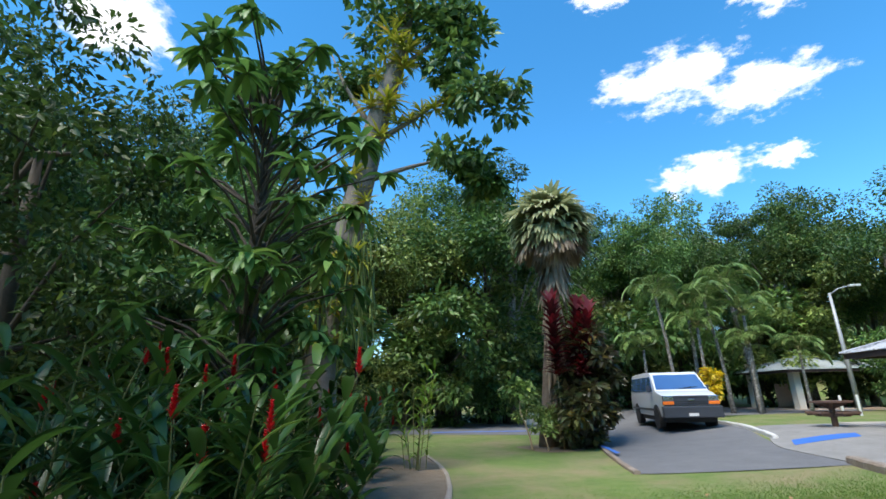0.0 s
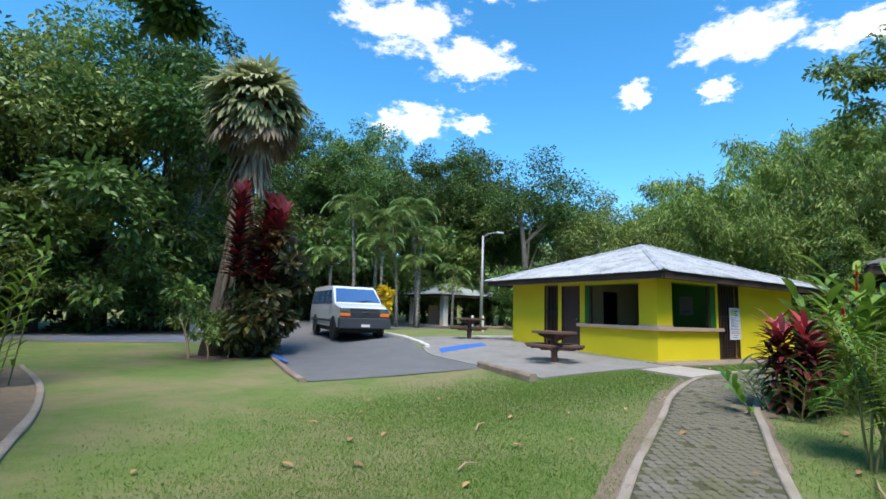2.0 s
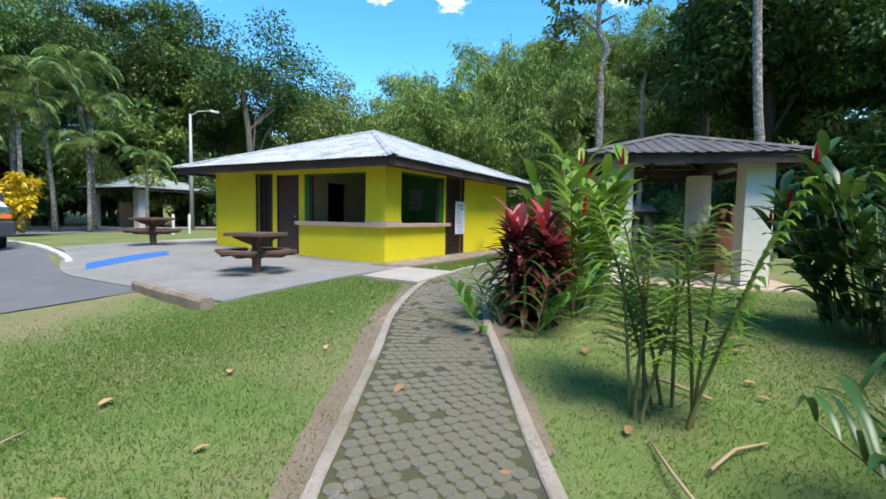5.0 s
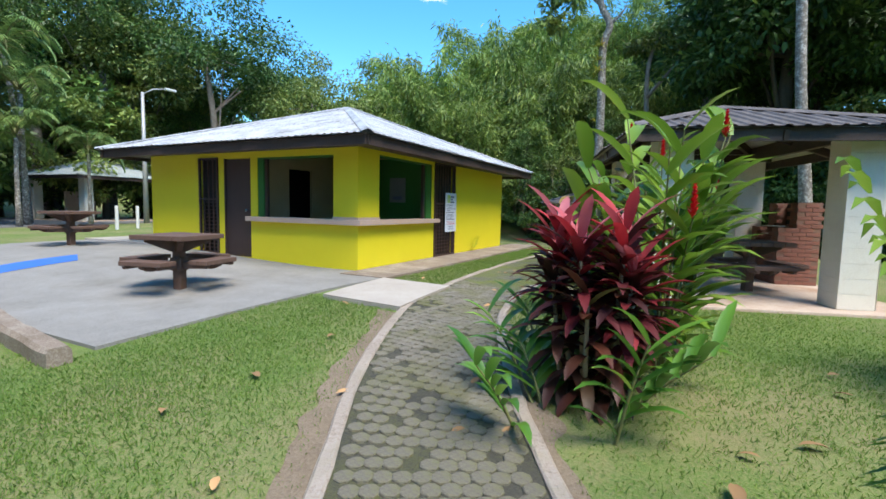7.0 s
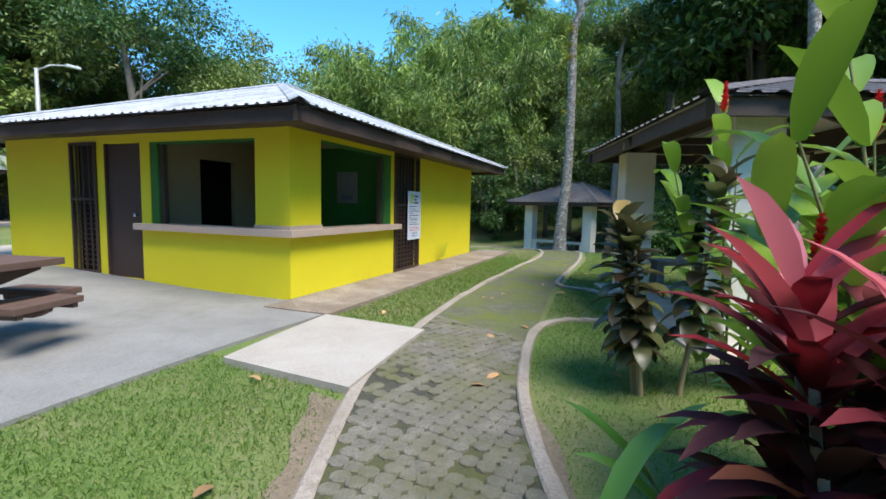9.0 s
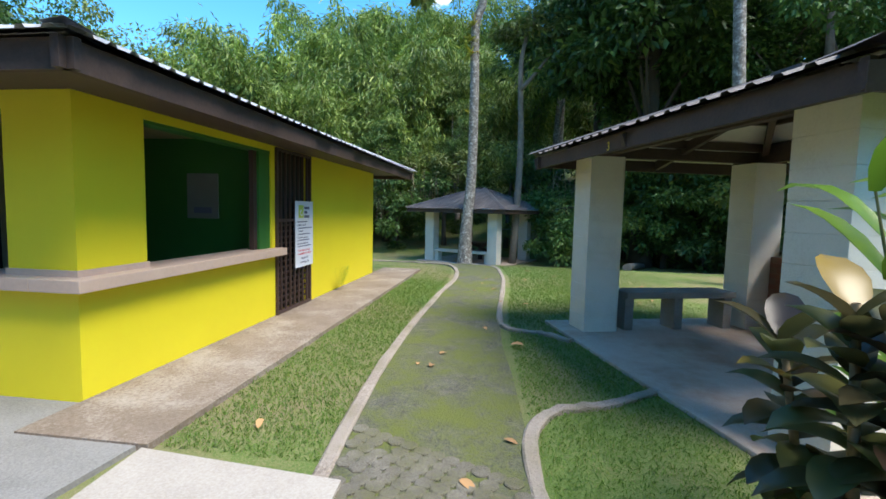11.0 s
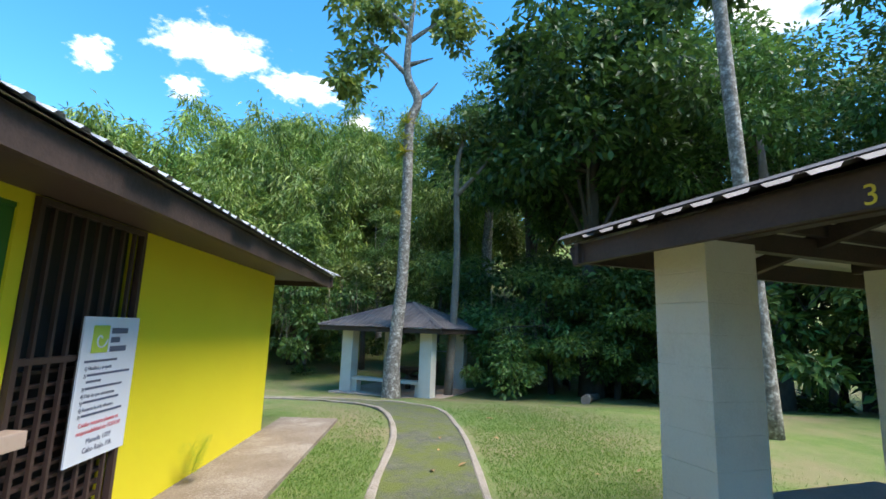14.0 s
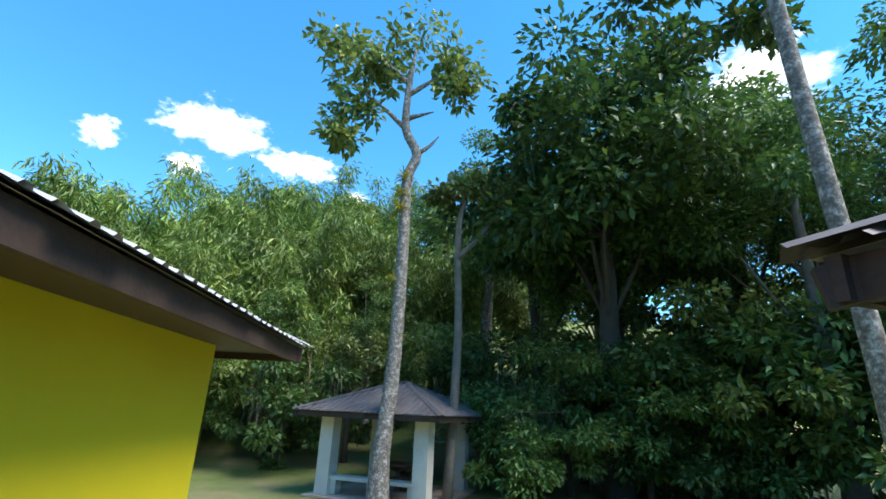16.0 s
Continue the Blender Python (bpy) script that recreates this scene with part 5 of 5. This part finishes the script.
for k in range(9):
    u = k / 8
    bromeliad(-14.6 + 3.0 * u, 2.4, 9.25 + 1.1 * u, 0.55, 450 + k)
moss = [((-15.6 + qb.uniform(-0.9, 0.8) - 0.3, 2.0 + qb.uniform(-0.3, 0.1), z := qb.uniform(3.2, 6.2)), (qb.uniform(-0.2, 0.2), -0.1, -1), qb.uniform(0.6, 1.6), 0.05, 0.1) for _ in range(160)]
mo = part("hanging_moss", strap_mesh("hanging_moss", moss, L_OLIVE, 4), L_OLIVE)
tagged(mo, "strands of pale moss hanging from the old tree", "moss", kind="stuff")
# drooping dark-leaved tree in front of it
dt = thing("tree", "young tree with drooping glossy dark leaves", "tree", pose(-16.0, -2.9, g(-16.0, -2.9)) @ Matrix.Scale(1.22, 4))
bm = bmesh.new()
tube(bm, [(0, 0, -0.1), (0.1, 0, 2), (0.0, 0.1, 4), (0.3, 0, 6.4)], [0.13, 0.1, 0.08, 0.03], 8)
whorl, qd = [], random.Random(8)
for k in range(120):
    a, h = qd.uniform(0, 6.283), qd.uniform(1.6, 6.6)
    r = qd.uniform(0.4, 1.75) * (1.15 - abs(h - 4) / 4.2)
    e = Vector((r * math.cos(a), r * math.sin(a), h))
    tube(bm, [(0.05, 0, max(0.5, h - 0.8)), (e.x * 0.5, e.y * 0.5, h - 0.25), e], [0.03, 0.02, 0.008], 4, False)
    for j in range(15):
        b = qd.uniform(0, 6.283)
        whorl.append((e, (math.cos(b), math.sin(b), qd.uniform(-0.5, 0.6)), qd.uniform(0.26, 0.46), 0.1, qd.uniform(0.5, 1.2)))
part("trunk", bm, BARK_DARK, dt)
part("crown", strap_mesh("crown", whorl, L_DARK, 4), L_DARK, dt)

put(broad_tree(43, 9.5, 3.4, L_DARK, BARK_DARK, n=9000, leaf=0.2, low=0.45, clumps=60, label="spreading dark tree over the planting bed"), -18.6, -8.6, 1.0, 0)
put(broad_tree(44, 8.5, 2.6, L_MID, BARK_DARK, n=8000, leaf=0.17, low=0.1, clumps=60, label="small-leaved tree thick with vines"), -19.5, -3.5, 1.0, 0)

# palms between the car park and the far shelter
fp = [feather_palm(61, 4.6), feather_palm(62, 5.8), feather_palm(63, 3.6, 15)]
for k, (x, y, s) in enumerate([(-0.4, 18.2, 1.05), (0.9, 18.6, 1.1), (1.8, 17.6, 1.0), (2.6, 19.0, 1.15), (-1.4, 20, 1.1), (4.2, 17.4, 0.9), (0.2, 20.6, 1.3), (3.4, 20.8, 1.2), (-2.6, 21.2, 1.1)]):
    put(fp[k % 3], x, y, s)


# ---- garden plants ----
def ginger(x, y, stems, height, spread, seed, flowers=6, label="clump of red ginger with long green leaves and red flower spikes", mat_=L_GINGER, leaf=0.5, slim=0.17):
    q = random.Random(seed)
    t = thing("ginger_plant", label, "plant", pose(x, y, g(x, y)), "garden plants")
    bm = bmesh.new()
    specs, tips = [], []
    for k in range(stems):
        a = q.uniform(0, 6.283)
        r0 = spread * 0.45 * q.random()
        h = height * q.uniform(0.55, 1.0)
        d = Vector((math.cos(a), math.sin(a), 0))
        base = Vector((math.cos(a) * r0, math.sin(a) * r0, -0.05))
        tip = base + d * spread * q.uniform(0.2, 0.7) + Vector((0, 0, h))
        pts = [base, base.lerp(tip, 0.5) + Vector((0, 0, h * 0.08)), tip]
        pts = smooth_line(pts, 4)
        tube(bm, pts, [0.013 - 0.001 * i for i in range(len(pts))], 5, False)
        side = d.cross(Vector((0, 0, 1)))
        if q.random() < 0.5:
            side = Vector((math.cos(a + 1), math.sin(a + 1), 0))
        for j in range(11):
            u = 0.22 + 0.78 * j / 10
            p = pts[min(len(pts) - 1, int(u * (len(pts) - 1)))]
            s = side * (1 if j % 2 else -1)
            specs.append((p, s * 0.9 + d * 0.3 + Vector((0, 0, 0.75 + 0.5 * u)), leaf * q.uniform(0.7, 1.15), leaf * slim, q.uniform(0.35, 0.8)))
        tips.append(tip)
    part("stalkwork", bm, CANE, t)
    part("foliage", strap_mesh("foliage", specs, mat_, 5), mat_, t)
    for k in range(flowers):
        tip = tips[k % len(tips)]
        bs = []
        for j in range(34):
            u = j / 34
            a = j * 2.4
            bs.append((tip + Vector((0, 0, 0.22 * u)), (math.cos(a), math.sin(a), 1.2), 0.06 * (1.25 - u), 0.035, 0.2))
        part("flower_spike", strap_mesh("flower_spike", bs, FLOWER, 2), FLOWER, t, "bright red flower spike")
    return t


# the dense bed by the start of the walk
for k, (x, y, s, h, w) in enumerate([(-14.5, -6.1, 26, 1.75, 1.2), (-14.5, -4.6, 22, 1.6, 1.1), (-15.6, -6.6, 26, 1.9, 1.3), (-15.6, -4.9, 24, 1.8, 1.3), (-14.9, -2.6, 18, 1.5, 1.1), (-16.6, -5.2, 22, 2.0, 1.4), (-15.4, -3.4, 22, 1.7, 1.2), (-15.1, -1.0, 16, 1.5, 1.1), (-14.6, -7.4, 20, 1.35, 1.0), (-15.8, -2.2, 20, 1.9, 1.4), (-15.4, 1.4, 16, 1.7, 1.3), (-15.9, 4.0, 14, 1.6, 1.3)]):
    # Tree shade over the bed is put into the leaf colour here.
    ginger(x, y, s, h * 1.2, w, 500 + k, 6, mat_=L_SHADE, leaf=0.52, slim=0.19)
ginger(-14.2, 2.9, 10, 2.6, 0.9, 520, 0, "upright leafy shoots at the bed's edge", L_LIME, 0.4)
# ginger behind the red bush, clump in front of the shelter, clump at the start
ginger(-3.0, -5.25, 20, 2.15, 0.9, 530, 5, "tall lime-green ginger with red flower spikes", L_LIME, 0.55, 0.23)
ginger(-2.9, -8.3, 40, 2.0, 1.2, 531, 10, mat_=L_SHADE, slim=0.2)
ginger(-4.0, -9.4, 34, 2.1, 1.3, 532, 8, mat_=L_SHADE, slim=0.2)
ginger(-1.6, -9.6, 20, 2.0, 1.5, 533, 6)
ginger(-6.7, -8.08, 46, 1.02, 1.1, 534, 1, "low clump of narrow-leaved ginger", L_SHADE, 0.42, 0.085)
ginger(-6.0, -8.9, 26, 1.25, 1.1, 535, 1, "low clump of narrow-leaved ginger", L_SHADE, 0.45, 0.09)
ginger(-4.1, -4.8, 9, 0.75, 0.9, 536, 0, "young ginger shoots beside the path", L_GINGER, 0.42)


def ti_plant(x, y, height, canes, seed, material, label, leaf=0.5, low=0.35, tip=None, width=0.1, lean=0.0, rear=0.0):
    q = random.Random(seed)
    t = thing("ti_plant", label, "plant", pose(x, y, g(x, y)), "garden plants")
    bm = bmesh.new()
    specs, young = [], []
    for k in range(canes):
        a = q.uniform(0, 6.283)
        h = height * q.uniform(0.6, 1.0)
        base = Vector((0.16 * math.cos(a), 0.16 * math.sin(a), -0.05))
        top = base + Vector((0.22 * height / 2 * math.cos(a), 0.22 * height / 2 * math.sin(a), h)) + Vector((lean * h, 0, 0))
        tube(bm, [base, base.lerp(top, 0.5), top], [0.022, 0.018, 0.012], 6, False)
        n = int(h / 0.034)
        for j in range(n):
            u = low + (1 - low) * j / n
            p = base.lerp(top, u)
            b = j * 2.4 + k
            el = -0.15 + rear + 1.5 * max(0, (u - low) / (1 - low)) ** 2
            (young if u > 0.92 else specs).append((p, (math.cos(b), math.sin(b), el), leaf * q.uniform(0.65, 1.05), leaf * width * 2, 0.4 + 0.5 * (1 - u)))
    part("canework", bm, DRY, t)
    part("foliage", strap_mesh("foliage", specs, material, 5), material, t)
    part("young_foliage", strap_mesh("young_foliage", young, tip or material, 5), tip or material, t)
    return t


ti_plant(-3.65, -4.9, 1.32, 8, 600, L_RED, "crimson ti plant with long glossy leaves", 0.44, 0.5, L_PINK, 0.088, 0.0, 0.35)
ti_plant(-3.75, -4.85, 0.95, 7, 601, L_MAROON, "low maroon ti plant with fading leaves", 0.42, 0.15)
ti_plant(-1.34, -4.42, 1.75, 4, 602, L_CROTON, "dark bronze-green ti plant with broad leaves", 0.3, 0.3, None, 0.22)
ginger(-1.0, -4.95, 6, 2.15, 0.5, 537, 2, "lime-green ginger shoots beside the shelter", L_LIME, 0.5, 0.24)
ti_plant(-9.75, 7.1, 6.0, 3, 603, L_RED, "tall red ti plant against the palm", 0.66, 0.48, L_PINK, 0.12, 0.1, 0.9)
for k, (x, y, h) in enumerate([(-8.95, 7.7, 4.5), (-8.5, 8.4, 3.8), (-9.2, 7.2, 2.2)]):
    s = broad_tree(610 + k, h, 1.0, L_CROTON, BARK_DARK, n=1500, leaf=0.34, low=0.0, clumps=26, name="croton", label="dense bronze-green croton bush by the palm")
    s.matrix_basis = pose(x, y, g(x, y))
for k, (x, y, h) in enumerate([(-10.9, 7.2, 1.9), (-10.4, 6.9, 1.3)]):
    s = broad_tree(620 + k, h, 0.7, L_OLIVE, DRY, n=500, leaf=0.16, low=0.2, clumps=14, name="shrub", label="thin yellowish shrub at the palm's foot")
    s.matrix_basis = pose(x, y, g(x, y))
s = broad_tree(630, 2.3, 1.0, L_YELLOW, BARK_DARK, n=1300, leaf=0.24, low=0.1, clumps=22, name="croton", label="bright yellow croton bush by the car park")
s.matrix_basis = pose(-1.7, 15.6, g(-1.7, 15.6))

# feather-leaved young palm by the path
yp = thing("young_palm", "young clumping palm with bright green feather leaves", "palm", pose(-5.6, -6.45, g(-5.6, -6.45)))
specs, bm = [], bmesh.new()
for k in range(10):
    a = k * 2.4 + 0.4
    reach = 0.2 + 0.07 * (k % 4)
    b0 = (0.2 * math.cos(a * 1.7), 0.2 * math.sin(a * 1.7), 0.0)
    line = frond(specs, b0, (reach * math.cos(a), reach * math.sin(a), 1.5), 1.15 + 0.17 * (k % 4), 0.42, 0.42, 700 + k, 24, 0.27, 0.085)
    tube(bm, [Vector((b0[0], b0[1], -0.05))] + line[::3], [0.016 - 0.001 * i for i in range(1 + len(line[::3]))], 5, False)
part("ribwork", bm, CANE, yp)
part("foliage", strap_mesh("foliage", specs, L_LIME, 3), L_LIME, yp)

# fan palm with its skirt of dead leaves
pm = thing("fan_palm", "tall fan palm with a shaggy crown over dead thatch", "palm", pose(-10.15, 8.15, g(-10.15, 8.15)) @ Matrix.Scale(1.05, 4))
bm = bmesh.new()
tube(bm, [(-0.1, 0, -0.1), (0, 0, 1.2), (0.25, 0, 3.2), (0.55, 0, 6.4), (0.6, 0, 7.6)], [0.36, 0.26, 0.25, 0.32, 0.25], 12)
part("trunk", bm, PALMBARK, pm)
qf = random.Random(12)
live, dead = [], []
for k in range(74):
    a = k * 2.39996
    v = 1 - 2 * (k + 0.5) / 74
    d = Vector((math.cos(a) * math.sqrt(1 - v * v), math.sin(a) * math.sqrt(1 - v * v), v))
    c = Vector((0.6, 0, 7.75)) + d * qf.uniform(0.55, 0.95)
    s = d.cross(Vector((0, 0, 1))).normalized()
    s = (s + Vector((0, 0, qf.uniform(-0.4, 0.4)))).normalized()
    size = qf.uniform(0.95, 1.3)
    for j in range(17):
        w = (j - 8) / 8
        (live if v > -0.5 else dead).append((c, d * (1.05 - 0.75 * w * w) + s * w * 1.25, size * (1 - 0.2 * w * w), 0.2, qf.uniform(0.35, 1.15)))
for k in range(150):
    a, z = qf.uniform(0, 6.283), qf.uniform(5.4, 7.4)
    dead.append(((0.55 + 0.3 * math.cos(a), 0.3 * math.sin(a), z), (0.45 * math.cos(a), 0.45 * math.sin(a), -1), qf.uniform(0.6, 1.2), 0.14, 0.2))
for k in range(130):
    a, z = qf.uniform(0, 6.283), qf.uniform(1.0, 5.6)
    dead.append(((0.12 + 0.1 * z * 0.6 + 0.25 * math.cos(a), 0.25 * math.sin(a), z), (0.2 * math.cos(a), 0.2 * math.sin(a), -1), qf.uniform(0.6, 1.3), 0.1, 0.05))
part("foliage", strap_mesh("foliage", live, L_FAN, 4), L_FAN, pm)
part("dead_thatch", strap_mesh("dead_thatch", dead, THATCH, 4), THATCH, pm, "dry brown hanging leaves")

# little fern by the kiosk wall
fn = thing("fern", "small green fern growing at the foot of the wall", "fern", pose(5.15, -0.12, 0.05))
specs = []
for k in range(6):
    frond(specs, (0, 0, 0), (math.cos(k * 1.1) * 0.4, -abs(math.sin(k * 1.1)) * 0.3, 1.3), 0.45, 0.7, 0.1, 800 + k, 18)
part("foliage", strap_mesh("foliage", specs, L_LIME, 2), L_LIME, fn)


# distant woods closing the view all round
qn = np.random.default_rng(99)
n = 46000
az = qn.random(n) * 2 * math.pi
rad = 56 + 8 * qn.random(n)
wx, wy = rad * np.cos(az), rad * np.sin(az)
hz = (7 + 2.5 * np.sin(az * 9) + 1.8 * np.sin(az * 23 + 1)) * qn.random(n) ** 0.8
wz = np.array([g(a, b) for a, b in zip(wx, wy)]) + hz
fw = leaf_mesh("far_woods", np.column_stack([wx, wy, wz]), qn.normal(size=(n, 3)) + np.array([0, 0, -0.3]), 0.9, 0.55, L_MID)
tagged(new("far_woods", fw), "distant green woods round the park", "woods", kind="stuff")


# ---- clouds, far beyond the hills ----
def cloud(az, el, w, h, seed, soft=0.5):
    m = bpy.data.materials.new("cloud")
    m.use_nodes = True
    nt = m.node_tree
    nt.nodes.clear()
    tc = nt.nodes.new("ShaderNodeTexCoord")
    nzs = nt.nodes.new("ShaderNodeTexNoise")
    nzs.inputs["Scale"].default_value = 2.6
    nzs.inputs["Detail"].default_value = 9
    nzs.inputs["Roughness"].default_value = 0.62
    mp = nt.nodes.new("ShaderNodeMapping")
    mp.inputs["Location"].default_value = (seed * 3.7, seed * 1.3, 0)
    mp.inputs["Scale"].default_value = (w / h * 0.6, 1.0, 1.0)
    nt.links.new(tc.outputs["Object"], mp.inputs[0])
    nt.links.new(mp.outputs[0], nzs.inputs["Vector"])
    ln = nt.nodes.new("ShaderNodeVectorMath")
    ln.operation = "LENGTH"
    nt.links.new(tc.outputs["Object"], ln.inputs[0])
    sub = nt.nodes.new("ShaderNodeMath")
    sub.operation = "MULTIPLY_ADD"
    sub.inputs[1].default_value = -0.62
    nt.links.new(ln.outputs["Value"], sub.inputs[0])
    nt.links.new(nzs.outputs[0], sub.inputs[2])
    mr = nt.nodes.new("ShaderNodeMapRange")
    mr.interpolation_type = "SMOOTHSTEP"
    mr.inputs[1].default_value, mr.inputs[2].default_value = 0.06, 0.1 + 0.5 * soft
    nt.links.new(sub.outputs[0], mr.inputs[0])
    em = nt.nodes.new("ShaderNodeEmission")
    em.inputs[0].default_value = (0.97, 0.98, 1.0, 1)
    em.inputs[1].default_value = 1.05
    tr = nt.nodes.new("ShaderNodeBsdfTransparent")
    mx = nt.nodes.new("ShaderNodeMixShader")
    nt.links.new(mr.outputs[0], mx.inputs[0])
    nt.links.new(tr.outputs[0], mx.inputs[1])
    nt.links.new(em.outputs[0], mx.inputs[2])
    out = nt.nodes.new("ShaderNodeOutputMaterial")
    nt.links.new(mx.outputs[0], out.inputs[0])
    D = 1500.0
    a, e = radians(az), radians(el)
    c = Vector((math.cos(a) * math.cos(e), math.sin(a) * math.cos(e), math.sin(e))) * D
    ob = new("cloud", mesh_of("cloud", [(-1, -1, 0), (1, -1, 0), (1, 1, 0), (-1, 1, 0)], [(0, 1, 2, 3)], m))
    ob.matrix_basis = look(c, (0, 0, 1.5)) @ Matrix.Diagonal((D * math.tan(radians(w / 2)), D * math.tan(radians(h / 2)), 1, 1))
    ob.visible_shadow = False
    return tagged(ob, "small white fair-weather cloud", "cloud", "clouds", "structure")


for k, (az, el, w, h) in enumerate([(66, 33, 22, 9), (57, 29.5, 16, 8), (64, 22.5, 15, 7), (56.5, 22.5, 7, 4), (51.5, 37.5, 14, 7), (135, 36, 17, 11), (141, 27, 6, 4), (26, 28.5, 18, 8), (16, 26.5, 14, 5), (37, 24.8, 5.5, 5), (28.5, 24, 6, 4), (9, 23.5, 5, 4), (-40, 33, 20, 12), (72, 43, 9, 5)]):
    cloud(az, el, w, h, k + 1)


# ---- lawn blades, fallen leaves, twigs ----
def near_lawn(n, seed):
    q = np.random.default_rng(seed)
    cen = np.array([(-9, -4.5), (-6, -1.8), (-5, -7.5), (-3.5, -1.6), (0.2, -1.55), (3, -1.45), (6, -1.4), (5, -4.2), (-1.2, -6), (1.0, -4.0), (-8, -2), (8, -4.5), (-11, -5)])
    p = cen[q.integers(0, len(cen), n)] + q.normal(size=(n, 2)) * np.array([1.9, 1.0])
    keep = np.ones(n, bool)
    x, y = p[:, 0], p[:, 1]
    ctr = np.array([((a.x + b.x) / 2, (a.y + b.y) / 2) for a, b in zip(pl, pr)])
    d = np.sqrt(((p[:, None] - ctr[None]) ** 2).sum(-1)).min(1)
    keep &= d > 0.68
    keep &= ~((x > -4.95) & (y > -0.65) & (x < 8.7)) & ~((x > -0.5) & (x < 8.7) & (y > -0.97)) & ~((x > -2.05) & (x < -0.45) & (y > -2.2))
    lx, ly = (x + 0.13) * 0.957 + (y + 5.04) * 0.29, (x + 0.13) * 0.29 - (y + 5.04) * 0.957
    keep &= ~((lx > -0.3) & (lx < 4.0) & (ly > -0.25) & (ly < 3.75)) & ~((x < -12.6)) & ~((x < -4.7) & (y > 1.6))
    return p[keep]


P = near_lawn(330000, 3)
gz = np.array([g(a, b) for a, b in P])
pos = np.column_stack([P, gz + 0.002])
way = rng.normal(size=(len(P), 3)) * 0.55 + np.array([0, 0, 0.8])
ln = 0.018 + 0.03 * rng.random(len(P))
lawn = new("grass", leaf_mesh("grass", pos, way, ln, 0.007, L_BLADE, 0.2))
tagged(lawn, "short blades of lawn grass", "grass", kind="stuff")

ql = random.Random(44)
lm = strap_mesh("fallen_leaf", [((-0.06, 0, 0.01), (1, 0, 0.25), 0.13, 0.06, 0.35)], L_FALLEN, 4)
for k in range(70):
    x, y = ql.choice([(-9, -4), (-6, -2.5), (-5, -7), (-8, -1), (5, -2.4), (-2.5, -3), (-4, -5.6), (7, -4.5), (0, -2.6)])
    x, y = x + ql.gauss(0, 1.8), y + ql.gauss(0, 0.9)
    if (x > -0.9 and y > -1.0) or (x > -4.9 and y > -0.4):
        continue
    ob = new("fallen_leaf", lm)
    ob.matrix_basis = pose(x, y, g(x, y) + 0.028, ql.uniform(-12, 12), ql.uniform(-12, 12), ql.uniform(0, 360)) @ Matrix.Scale(ql.uniform(0.6, 1.25), 4)
    tagged(ob, "curled brown fallen leaf", "leaf", "fallen leaves")
for k, (x, y, a, L) in enumerate([(-6.4, -6.6, 25, 0.8), (-6.0, -6.9, -30, 0.6), (-5.1, -6.5, 60, 0.6), (-8.6, -5.9, 10, 0.55), (-8.0, -3.0, 40, 0.5), (-9.0, -4.2, 15, 0.3)]):
    bm = tube(bmesh.new(), [(-L / 2, 0, 0.0), (0, 0.03, 0.03), (L / 2, 0, 0.01)], [0.012, 0.011, 0.007], 6)
    ob = part("dry_stalk", bm, DRY)
    ob.matrix_basis = pose(x, y, g(x, y) + 0.04, 0, 0, a)
    tagged(ob, "dry broken stalk lying on the ground", "stick", "dry stalks")

# ---- pavers of the path ----
bm = bmesh.new()
R = 0.0603
ring0 = [bm.verts.new((R * math.cos(a), R * math.sin(a), -0.018)) for a in [math.pi / 8 + k * math.pi / 4 for k in range(8)]]
ring1 = [bm.verts.new((R * 0.97 * math.cos(a), R * 0.97 * math.sin(a), 0.003)) for a in [math.pi / 8 + k * math.pi / 4 for k in range(8)]]
ring2 = [bm.verts.new((R * 0.84 * math.cos(a), R * 0.84 * math.sin(a), 0.008)) for a in [math.pi / 8 + k * math.pi / 4 for k in range(8)]]
for q, w in ((ring0, ring1), (ring1, ring2)):
    for k in range(8):
        bm.faces.new((q[k], q[(k + 1) % 8], w[(k + 1) % 8], w[k]))
bm.faces.new(ring2)
pv = bpy.data.meshes.new("paver")
bm.to_mesh(pv)
bm.free()
pv.materials.append(PAVER)
path_ob = bpy.data.objects["path"]
count = 0
u = 0.13
qp = random.Random(9)
row = 0
extra_v, extra_f = [], []
while u < 0.56:
    ax, ay = path_at(u, 0.5)
    bx, by = path_at(min(1, u + 0.002), 0.5)
    spd = math.hypot(bx - ax, by - ay) / 0.002
    x0, y0 = path_at(u, 0)
    x1, y1 = path_at(u, 1)
    wd = math.hypot(x1 - x0, y1 - y0)
    n = max(3, round((wd - 0.1) / 0.112))
    rot = math.degrees(math.atan2(by - ay, bx - ax))
    for k in range(n):
        v = (0.09 + (k + 0.5 + (0.22 if row % 2 else -0.22)) * (wd - 0.18) / n) / wd
        if qp.random() < 0.06:
            continue
        x, y = path_at(u, v)
        near = -7.2 < x < -4.0
        m = pose(x, y, g(x, y) + 0.031 + qp.uniform(-0.005, 0.003), qp.uniform(-2, 2), qp.uniform(-2, 2), rot + qp.uniform(-3, 3))
        if near and count < 300:
            ob = new("paver", pv)
            ob.parent = path_ob
            ob.matrix_basis = m
            count += 1
        else:
            k0 = len(extra_v)
            extra_v += [m @ vv.co for vv in pv.vertices]
            extra_f += [[k0 + i for i in p.vertices] for p in pv.polygons]
    u += 0.107 / spd
    row += 1
ob = new("paver_field", mesh_of("paver_field", extra_v, extra_f, PAVER))
ob.parent = path_ob
tagged(ob, kind="stuff")
